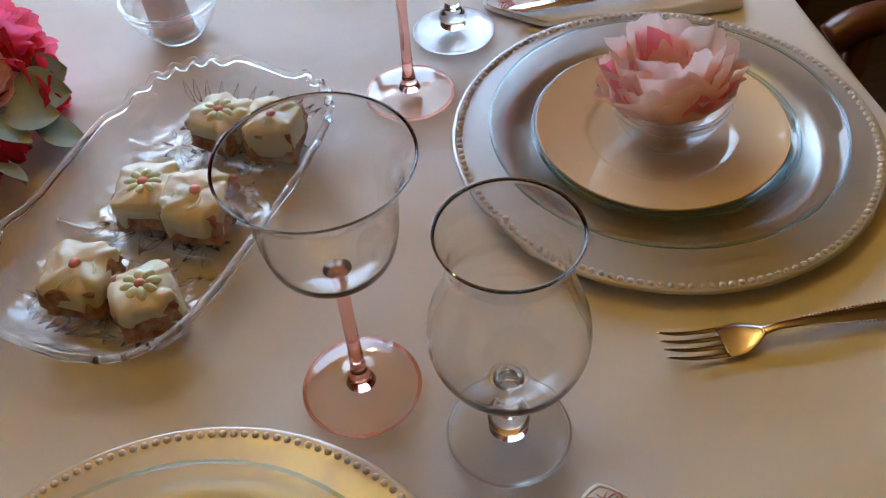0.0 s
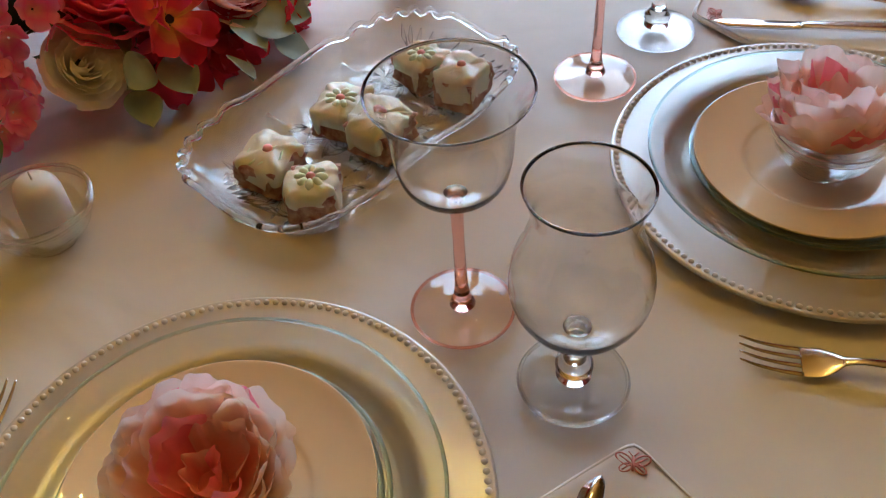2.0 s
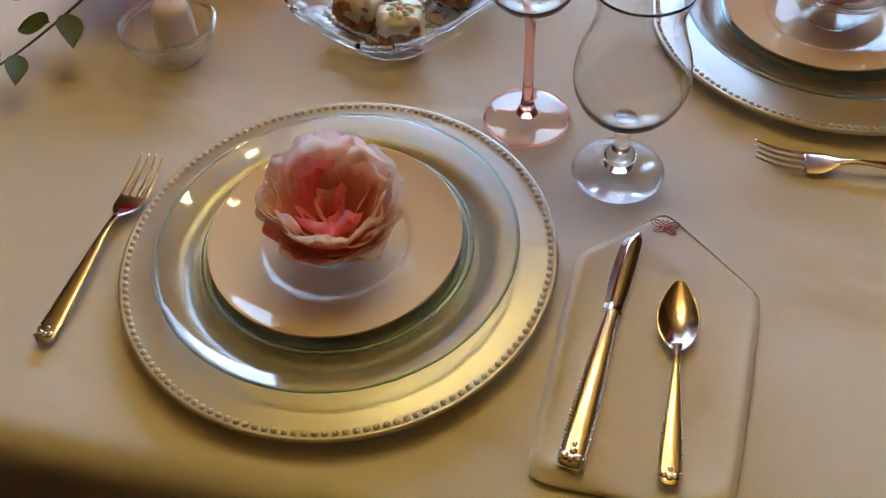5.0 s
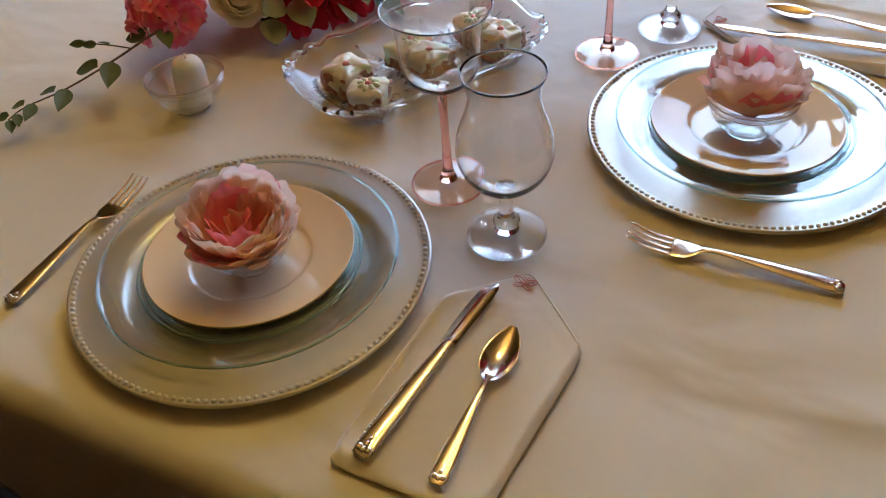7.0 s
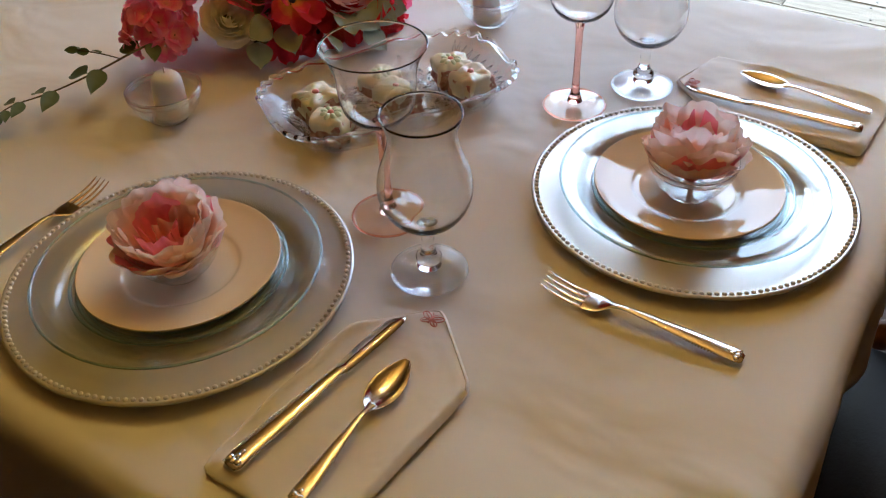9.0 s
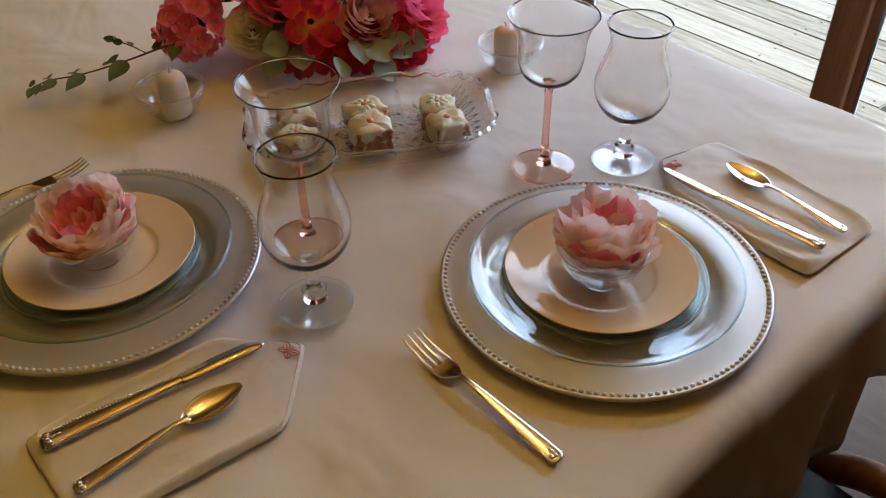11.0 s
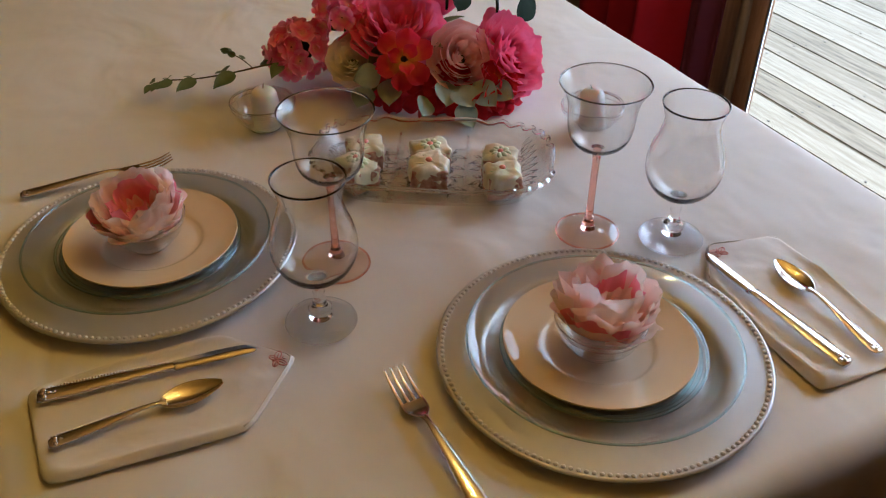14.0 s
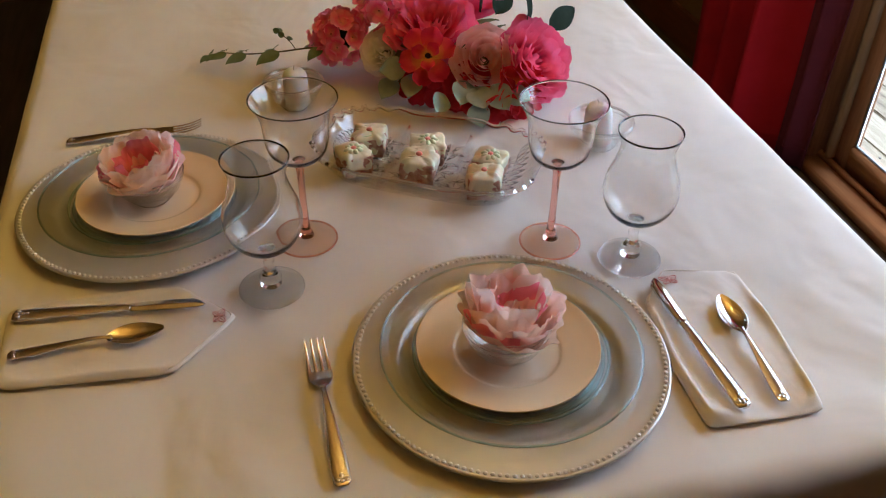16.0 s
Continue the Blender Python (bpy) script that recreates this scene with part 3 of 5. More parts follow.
bowl_out = [(0, 0.0), (0.018, 0.0), (0.021, 0.0010), (0.023, 0.004), (0.031, 0.010), (0.0385, 0.020), (0.0425, 0.031), (0.0440, 0.0385), (0.0450, 0.0395), (0.0445, 0.0415)]
bowl_in = [(0.0425, 0.0415), (0.0415, 0.0385), (0.0395, 0.030), (0.0355, 0.020), (0.028, 0.0115), (0.018, 0.0065), (0.0, 0.0055)]
bowl_me = mesh_of("bowl_body", lathe(bowl_out + bowl_in, 64), glass("bowl_glass", (0.97, 0.975, 0.972), gloss=0.09))


def edge_mesh(name, R, z, r, material, n=96):
    return mesh_of(name, tube([(R * math.cos(a), R * math.sin(a), z) for a in [2 * math.pi * k / n for k in range(n)]], r, 8, closed=True), material)


GP_EDGE, GP_RING, GP_RING2, GP_RING3, BOWL_EDGE = edge_mesh("rim", 0.1349, 0.0208, 0.0013, AQUA_EDGE), edge_mesh("moulded_ring", 0.1010, 0.0138, 0.0017, AQUA_EDGE), edge_mesh("moulded_ring", 0.0955, 0.0108, 0.0019, AQUA_EDGE), edge_mesh("moulded_ring", 0.0905, 0.0080, 0.0019, AQUA_EDGE), edge_mesh("rim", 0.0437, 0.0412, 0.0018, SOLID, 64)
GP_FOOT, BOWL_FOOT = edge_mesh("foot_ring", 0.0760, 0.0014, 0.0012, AQUA_EDGE), edge_mesh("foot_ring", 0.0205, 0.0020, 0.0019, SOLID, 48)
BOWL_BAND = edge_mesh("lip_band", 0.0432, 0.0350, 0.0012, SOLID, 64)


def single(name, me_name, me, m, label, category, group, rims=()):
    """A thing of one body."""
    t = thing(name, m, label=label, category=category, group=group)
    shared(me_name, me, t, Matrix.Identity(4))
    for r in rims:
        shared(r.name.split(".")[0], r, t, Matrix.Identity(4))
    return t


# ---- petals and flowers ----
def petal_mesh(name, w, h, cup, curl, ruffle, notch, material, seed, nu=16, nv=12):
    """A cupped silk petal growing along +y from the origin, lip ruffled and rolled back."""
    bm = bmesh.new()
    uvl = bm.loops.layers.uv.new("UVMap")
    rnd = random.Random(seed)
    ph = rnd.uniform(0, 6)
    vs, uvs = [], {}
    for j in range(nv + 1):
        v = j / nv
        wid = w * (0.22 + 0.78 * math.sin(min(1.0, v * 1.25) * math.pi / 2) ** 0.9) * (1.0 if v < 0.75 else math.sqrt(max(0.05, 1 - ((v - 0.75) / 0.27) ** 2)))
        row = []
        for i in range(nu + 1):
            u = -1 + 2 * i / nu
            x = u * wid / 2
            y = h * v - notch * h * math.exp(-(u / 0.25) ** 2) * v ** 4
            z = cup * (u * u * 0.55 * w * (0.3 + v)) + cup * h * 0.55 * (v * v) * 0.6 - curl * h * max(0, v - 0.6) ** 2 * 3.0
            z += ruffle * w * v * v * (math.sin(4.5 * u + ph) * 0.7 + math.sin(9 * u + 2 * ph + 3 * v) * 0.35)
            vert = bm.verts.new((x, y, z))
            uvs[vert] = (i / nu, v)
            row.append(vert)
        vs.append(row)
    for j in range(nv):
        for i in range(nu):
            f = bm.faces.new((vs[j][i], vs[j][i + 1], vs[j + 1][i + 1], vs[j + 1][i]))
            for lp in f.loops:
                lp[uvl].uv = uvs[lp.vert]
    return mesh_of(name, bm, material)


PETALS = {}


def petal_set(key, material, w, h, cup, curl, ruffle, notch=0.06):
    if key not in PETALS:
        PETALS[key] = [petal_mesh("petal", w, h, cup, curl, ruffle, notch, material, 31 * k + len(key)) for k in range(4)]
    return PETALS[key]


def put_petal(parent, mes, rnd, az, tilt, radius, z, scale, roll=0.0):
    """tilt: 0 lies flat outwards, 90 stands upright."""
    m = pose(0, 0, z, 0, 0, math.degrees(az) - 90) @ pose(0, radius, 0, tilt, roll, rnd.uniform(-8, 8)) @ Matrix.Diagonal((scale * rnd.uniform(0.92, 1.08), scale, scale, 1))
    return shared("petal", rnd.choice(mes), parent, m)


def shell_petal(R, r1, z1, width, flare, ruffle, tuck, seed, material, nu=30, nv=14):
    """A petal wrapped round the flower's axis (facing +y): rises from the heart, swells and rolls out at the lip."""
    rnd = random.Random(seed)
    p1, p2 = rnd.uniform(0, 6.28), rnd.uniform(0, 6.28)
    bm = bmesh.new()
    uvl = bm.loops.layers.uv.new("UVMap")
    rows, uvs = [], {}
    for j in range(nv + 1):
        row = []
        for i in range(nu + 1):
            u, v = -1 + 2 * i / nu, j / nv
            q = v * (1 - 0.20 * abs(u) ** 3 + 0.10 * noise.noise(Vector((2.6 * u + p2, 0.4, p1))) + 0.03 * noise.noise(Vector((8 * u, p1, p2))))
            rr = R * (0.05 + (r1 - 0.05) * math.sin(min(1.0, q) * math.pi / 2) ** 0.85)
            rr += R * flare * max(0.0, q - 0.62) ** 1.6 * 2.2 + R * tuck * u * q
            n1 = noise.noise(Vector((1.9 * u + 3 * p1, 1.2 * q, p2)))
            n2 = noise.noise(Vector((4.6 * u + p2, 2.0 * q, 2 * p1)))
            rr += R * ruffle * q * q * (1.9 * n1 + 1.1 * q * q * n2 + 0.35 * math.sin(3.0 * u + p1))
            z = R * z1 * q ** 1.35 - R * flare * 0.55 * max(0.0, q - 0.72) ** 1.5 * 2.0 + R * ruffle * 1.2 * q * q * noise.noise(Vector((3.1 * u, p1, 1.5 * q + p2)))
            a = radians(width) / 2 * u * (0.55 + 0.45 * math.sin(min(1.0, v * 1.2) * math.pi / 2))
            vert = bm.verts.new((rr * math.sin(a), rr * math.cos(a), z))
            uvs[vert] = (i / nu, v)
            row.append(vert)
        rows.append(row)
    for a, b in zip(rows, rows[1:]):
        for i in range(nu):
            f = bm.faces.new((a[i], a[i + 1], b[i + 1], b[i]))
            for lp in f.loops:
                lp[uvl].uv = uvs[lp.vert]
    return mesh_of("petal", bm, material)


def bloom(parent, key, materials, R, rnd, whorls, z0=0.0):
    """Nested whorls of wrapped petals; whorls: (count, lip radius, lip height, width in degrees, flare, ruffle), lengths as parts of R."""
    for w, (n, r1, z1, width, flare, ruffle) in enumerate(whorls):
        if (key, w) not in PETALS:
            PETALS[key, w] = [shell_petal(R, r1, z1, width, flare, ruffle, 0.055, 17 * w + 5 * k + len(key), materials[(w + k) % len(materials)]) for k in range(3)]
        a0 = rnd.uniform(0, 360)
        for k in range(n):
            m = pose(0, 0, z0, 0, 0, a0 + 360 * (k + rnd.uniform(-0.12, 0.12)) / n) @ pose(0, 0, 0, rnd.uniform(-4.5, 4.5), rnd.uniform(-3, 3), 0)
            s = rnd.uniform(0.94, 1.06)
            shared("petal", PETALS[key, w][rnd.randrange(3)], parent, m @ Matrix.Diagonal((1, 1, s, 1)))


def open_bloom(parent, key, material, R, rnd, whorls, ruffle, cup, curl, w):
    mes = petal_set(key, material, R * w, R, cup, curl, ruffle)
    for n, tilt, rad, z, sc in whorls:
        a0 = rnd.uniform(0, 6.28)
        for k in range(n):
            put_petal(parent, mes, rnd, a0 + 2 * math.pi * (k + rnd.uniform(-0.15, 0.15)) / n, tilt + rnd.uniform(-9, 9), rad * R, z * R + rnd.uniform(-0.02, 0.02) * R, sc)


def flower_core(name, r, h, material, parent, m=None, label=""):
    return part(name, lathe([(0, -h), (r * 0.5, -h), (r * 0.9, -h * 0.4), (r, 0.0), (r * 0.7, h * 0.5), (0, h * 0.7)], 16), material, parent, label, m=m)


PEONY = [(5, 1.00, 0.62, 92, 0.30, 0.050), (6, 0.90, 0.74, 84, 0.30, 0.055), (5, 0.78, 0.84, 95, 0.26, 0.055), (6, 0.66, 0.92, 86, 0.24, 0.050), (5, 0.54, 0.97, 100, 0.22, 0.045),
         (5, 0.42, 0.98, 105, 0.18, 0.040), (4, 0.31, 0.96, 125, 0.14, 0.035), (3, 0.21, 0.92, 150, 0.10, 0.030), (3, 0.12, 0.84, 170, 0.06, 0.02)]
CUP_PEONY = [(5, 1.06, 0.68, 105, 0.22, 0.090), (5, 1.04, 0.88, 104, 0.14, 0.105), (5, 0.99, 1.05, 104, 0.10, 0.110), (4, 0.91, 1.16, 112, 0.05, 0.110), (4, 0.80, 1.20, 112, 0.0, 0.110), (3, 0.62, 1.10, 130, 0.0, 0.105), (3, 0.44, 0.98, 135, 0.0, 0.095), (2, 0.24, 0.86, 190, 0.0, 0.07)]
ROSE = [(5, 1.00, 0.66, 110, 0.30, 0.03), (5, 0.88, 0.80, 112, 0.16, 0.03), (5, 0.74, 0.90, 112, 0.08, 0.025), (5, 0.60, 0.96, 115, 0.05, 0.025), (4, 0.46, 0.98, 135, 0.04, 0.02), (4, 0.33, 0.96, 140, 0.03, 0.02), (3, 0.21, 0.92, 165, 0.02, 0.015), (2, 0.10, 0.88, 210, 0.02, 0.01)]


def bowl_flower(m, tilt_m, seed, label):
    f = thing("silk_flower", m @ tilt_m, label=label, category="artificial flower", group="flowers in the glass bowls")
    rnd = random.Random(seed)
    flower_core("receptacle", 0.012, 0.010, ICING_PINK, f, m=pose(0, 0, 0.003))
    bloom(f, "bowl_peony%d" % seed, (P_PINK, P_CREAM, P_PINK_DEEP, P_PINK, P_CREAM), 0.0455, rnd, CUP_PEONY)
    return f


# ---- glasses ----
BOWLGLASS = glass("goblet_glass", (0.972, 0.974, 0.970), solid=True)
FOOTGLASS = glass("foot_glass", (0.975, 0.978, 0.975), solid=True, body=0.3)


def hurricane(m):
    g = thing("hurricane_glass", m, label="clear hurricane glass with a short stem and round foot", category="glass", group="hurricane glasses")
    out = ring_profile([(0.0075, 0.0545), (0.010, 0.0580), (0.023, 0.0622), (0.0345, 0.0730), (0.0412, 0.0865), (0.0433, 0.1000), (0.0410, 0.117), (0.0350, 0.134), (0.0308, 0.150), (0.0312, 0.160), (0.0362, 0.1765)], 60)
    inn = [(max(0.0, r - 0.0008), z) for r, z in ring_profile([(0.0362, 0.1768), (0.0312, 0.160), (0.0308, 0.150), (0.0350, 0.134), (0.0410, 0.117), (0.0433, 0.1000), (0.0412, 0.0872), (0.0345, 0.0748), (0.023, 0.0652), (0.009, 0.0625), (0.0013, 0.0620)], 60)]
    foot = [(0, 0.0), (0.034, 0.0), (0.0368, 0.0008), (0.0372, 0.0018), (0.036, 0.0026), (0.029, 0.0054), (0.021, 0.0072), (0.012, 0.0085), (0.0095, 0.012), (0.0125, 0.016), (0.0125, 0.020), (0.008, 0.025), (0.0062, 0.033), (0.0068, 0.041)]
    part("bowl", lathe([(0, 0.0262), (0.0076, 0.0262), (0.0060, 0.036), (0.0062, 0.048)] + out + inn + [(0, 0.0620)], 72), BOWLGLASS, g)
    part("rim", tube([(0.0357 * math.cos(a), 0.0357 * math.sin(a), 0.1766) for a in [2 * math.pi * k / 64 for k in range(64)]], 0.0005, 8, closed=True), RIMGLASS, g)
    part("stem", lathe([(0, 0.0088)] + foot[7:12] + [(0.0076, 0.0260), (0, 0.0260)], 40), SOLID, g, "short solid stem with a knop")
    part("foot", lathe(foot[:7] + [(0.0118, 0.0084), (0, 0.0084)], 72), FOOTGLASS, g)
    part("foot_rim", tube([(0.0362 * math.cos(a), 0.0362 * math.sin(a), 0.0018) for a in [2 * math.pi * k / 64 for k in range(64)]], 0.0016, 8, closed=True), SOLID, g)
    return g


def wine(m):
    g = thing("wine_glass", m, label="clear bell wine glass with a pink stem and foot", category="glass", group="pink-stemmed wine glasses")
    out = ring_profile([(0.0, 0.1140), (0.012, 0.1150), (0.024, 0.1195), (0.0325, 0.1290), (0.0362, 0.1420), (0.0375, 0.156), (0.0385, 0.168), (0.0425, 0.182), (0.0500, 0.195)], 56)
    inn = [(max(0.0, r - 0.0008), z) for r, z in ring_profile([(0.0502, 0.1953), (0.0425, 0.182), (0.0385, 0.168), (0.0375, 0.156), (0.0362, 0.1425), (0.0325, 0.1305), (0.024, 0.1215), (0.012, 0.1176), (0.0012, 0.1168)], 56)]
    part("bowl", lathe(out + inn + [(0, 0.1168)], 72), BOWLGLASS, g, "clear glass bowl")
    stem = [(0.0, 0.0074), (0.0095, 0.0074), (0.0080, 0.011), (0.0062, 0.016), (0.0048, 0.026), (0.0042, 0.045), (0.0040, 0.075), (0.0044, 0.098), (0.0058, 0.1095), (0.008, 0.1133), (0.0, 0.1133)]
    part("rim", tube([(0.0496 * math.cos(a), 0.0496 * math.sin(a), 0.1952) for a in [2 * math.pi * k / 72 for k in range(72)]], 0.0005, 8, closed=True), RIMGLASS, g)
    part("stem", lathe(stem, 32), PINK, g, "pink glass stem")
    part("foot_rim", tube([(0.0368 * math.cos(a), 0.0368 * math.sin(a), 0.0018) for a in [2 * math.pi * k / 64 for k in range(64)]], 0.0012, 8, closed=True), PINK, g, "pink glass edge")
    foot = [(0, 0.0), (0.034, 0.0), (0.0372, 0.0009), (0.0378, 0.0019), (0.0365, 0.0028), (0.024, 0.0042), (0.014, 0.0058), (0.0096, 0.0070), (0.0, 0.0070)]
    part("foot", lathe(foot, 72), PINKFOOT, g, "pale pink glass foot")
    return g


# ---- cutlery: built along +y, handle end at the origin, lying on z = 0 ----
def bar_sections(rows, seg=14):
    """rows: (y, half width, mid height, half thickness)."""
    return [[(w * math.copysign(abs(math.cos(a)) ** 0.75, math.cos(a)), y, z + t * math.sin(a)) for a in [2 * math.pi * k / seg for k in range(seg)]] for y, w, z, t in rows]


def dense(rows, n):
    return [tuple(r) for r in smooth_curve(rows, n)]


def bead_edges(rows, step, r, parent):
    bm = bmesh.new()
    L = rows[-1][0] - rows[0][0]
    for k in range(int(L / step)):
        y = rows[0][0] + k * step
        i = min(len(rows) - 2, max(0, int((y - rows[0][0]) / L * (len(rows) - 1))))
        _, w, z, t = rows[i]
        for s in (-1, 1):
            bmesh.ops.create_icosphere(bm, subdivisions=1, radius=r, matrix=Matrix.Translation((s * (w - r * 0.5), y, z + t * 0.55)))
    return part("bead_edge", bm, SILVER, parent, "beaded silver edge")


def crest(parent, y, z, w):
    """The small raised ornament at the end of a handle."""
    bm = bmesh.new()
    for x, dy, r in ((-0.45, 0.003, 0.3), (0.45, 0.003, 0.3), (0, 0.0075, 0.28), (0, 0.0125, 0.2), (0, 0.002, 0.3)):
        bmesh.ops.create_icosphere(bm, subdivisions=2, radius=w * r, matrix=Matrix.Translation((x * w, y + dy, z)) @ Matrix.Diagonal((1, 1.1, 0.55, 1)))
    return part("crest", bm, SILVER, parent, "raised crest on the handle end")


def fork(m, seat, tip_up=0.012):
    f = thing("fork", m, label="silver dinner fork with a beaded handle on the cloth", category="fork", group="dinner forks")
    rows = dense([(0.0, 0.0050, 0.0030, 0.0016), (0.004, 0.0080, 0.0034, 0.0018), (0.012, 0.0084, 0.0040, 0.0018), (0.040, 0.0070, 0.0062, 0.0017), (0.075, 0.0050, 0.0085, 0.0016), (0.100, 0.0034, 0.0100, 0.0016), (0.112, 0.0030, 0.0095, 0.0018), (0.122, 0.0040, 0.0078, 0.0015)], 44)
    part("handle", loft(bar_sections(rows)), SILVER, f)
    head = dense([(0.120, 0.0036, 0.0082, 0.0016), (0.127, 0.0085, 0.0060, 0.0011), (0.134, 0.0118, 0.0042, 0.0009), (0.142, 0.0125, 0.0034, 0.0009), (0.147, 0.0125, 0.0033, 0.0009)], 20)
    part("head", loft(bar_sections(head)), SILVER, f)
    for k in range(4):
        x = (-1.5 + k) * 0.0069
        tr = dense([(0.146, 0.0020, 0.0033, 0.0009), (0.160, 0.0017, 0.0042, 0.0009), (0.175, 0.0014, 0.0072, 0.0008), (0.188, 0.0008, 0.0122, 0.0006)], 14)
        part("tine", loft([[(x * (1 - 0.06 * (s[0][1] - 0.146) / 0.042) + p[0], p[1], p[2]) for p in s] for s in bar_sections(tr, 10)]), SILVER, f)
    bead_edges(rows[6:32], 0.0028, 0.0011, f)
    crest(f, 0.003, 0.0052, 0.0085)
    return f


def spoon(m):
    s = thing("teaspoon", m, label="silver teaspoon with a beaded handle on the napkin", category="spoon", group="teaspoons")
    rows = dense([(0.0, 0.0045, 0.0028, 0.0014), (0.004, 0.0070, 0.0030, 0.0016), (0.012, 0.0072, 0.0034, 0.0016), (0.040, 0.0056, 0.0052, 0.0015), (0.070, 0.0036, 0.0072, 0.0015), (0.088, 0.0025, 0.0080, 0.0016), (0.098, 0.0028, 0.0070, 0.0016), (0.104, 0.0045, 0.0066, 0.0012)], 40)
    part("handle", loft(bar_sections(rows)), SILVER, s)
    bm = bmesh.new()
    n, mseg = 22, 18
    top, bot = [], []
    for j in range(n + 1):
        v = j / n
        y = 0.099 + 0.058 * v
        hw = 0.0160 * (math.sin(math.pi * min(1, v * 0.94 + 0.035)) ** 0.62) * (1.08 - 0.34 * v)
        depth = 0.0062 * math.sin(math.pi * min(1.0, 0.06 + 0.92 * v)) ** 0.8
        rim = 0.0068 + 0.0012 * v
        ta, ba = [], []
        for i in range(mseg + 1):
            u = -1 + 2 * i / mseg
            z = rim - depth * (1 - u * u)
            ta.append(bm.verts.new((u * hw, y, z + 0.0005)))
            ba.append(bm.verts.new((u * hw * 1.02, y, z - 0.0005)))
        top.append(ta), bot.append(ba)
    for j in range(n):
        for i in range(mseg):
            bm.faces.new((top[j][i], top[j][i + 1], top[j + 1][i + 1], top[j + 1][i]))
            bm.faces.new((bot[j][i + 1], bot[j][i], bot[j + 1][i], bot[j + 1][i + 1]))
        bm.faces.new((top[j][0], top[j + 1][0], bot[j + 1][0], bot[j][0]))
        bm.faces.new((top[j + 1][-1], top[j][-1], bot[j][-1], bot[j + 1][-1]))
    bmesh.ops.recalc_face_normals(bm, faces=bm.faces)
    part("bowl", bm, SILVER, s)
    bead_edges(rows[5:30], 0.0026, 0.0010, s)
    crest(s, 0.003, 0.0044, 0.0075)
    return s


def knife(m):
    k = thing("table_knife", m, label="silver-handled table knife with a steel blade on the napkin", category="knife", group="table knives")
    rows = dense([(0.0, 0.0058, 0.0042, 0.0024), (0.004, 0.0086, 0.0048, 0.0030), (0.014, 0.0088, 0.0050, 0.0031), (0.050, 0.0078, 0.0050, 0.0030), (0.090, 0.0064, 0.0048, 0.0028), (0.120, 0.0052, 0.0046, 0.0026), (0.1235, 0.0052, 0.0046, 0.0026)], 44)
    part("handle", loft(bar_sections(rows, 16)), SILVER, k)
    sec = []
    for j in range(25):
        v = j / 24
        y = 0.1235 + 0.081 * v
        lo = -0.0066 - 0.0016 * math.sin(math.pi * min(1, v * 1.1)) + 0.010 * max(0, (v - 0.80) / 0.2) ** 2
        hi = 0.0062 + 0.0014 * math.sin(math.pi * v * 0.8) - 0.0030 * max(0, (v - 0.90) / 0.1) ** 2
        if v < 0.08:
            lo, hi = lo * 1.08, hi * 1.08
        t = 0.00045 * (3.0 if v < 0.06 else 1 - 0.3 * v)
        z = 0.0044
        sec.append([(lo, y, z), ((lo + hi) / 2, y, z + t), (hi, y, z + t * 0.8), (hi, y, z - t * 0.8), ((lo + hi) / 2, y, z - t)])
    part("blade", loft(sec), STEEL, k, "polished steel blade")
    bead_edges(rows[4:38], 0.0028, 0.0011, k)
    crest(k, 0.003, 0.0082, 0.0095)
    return k


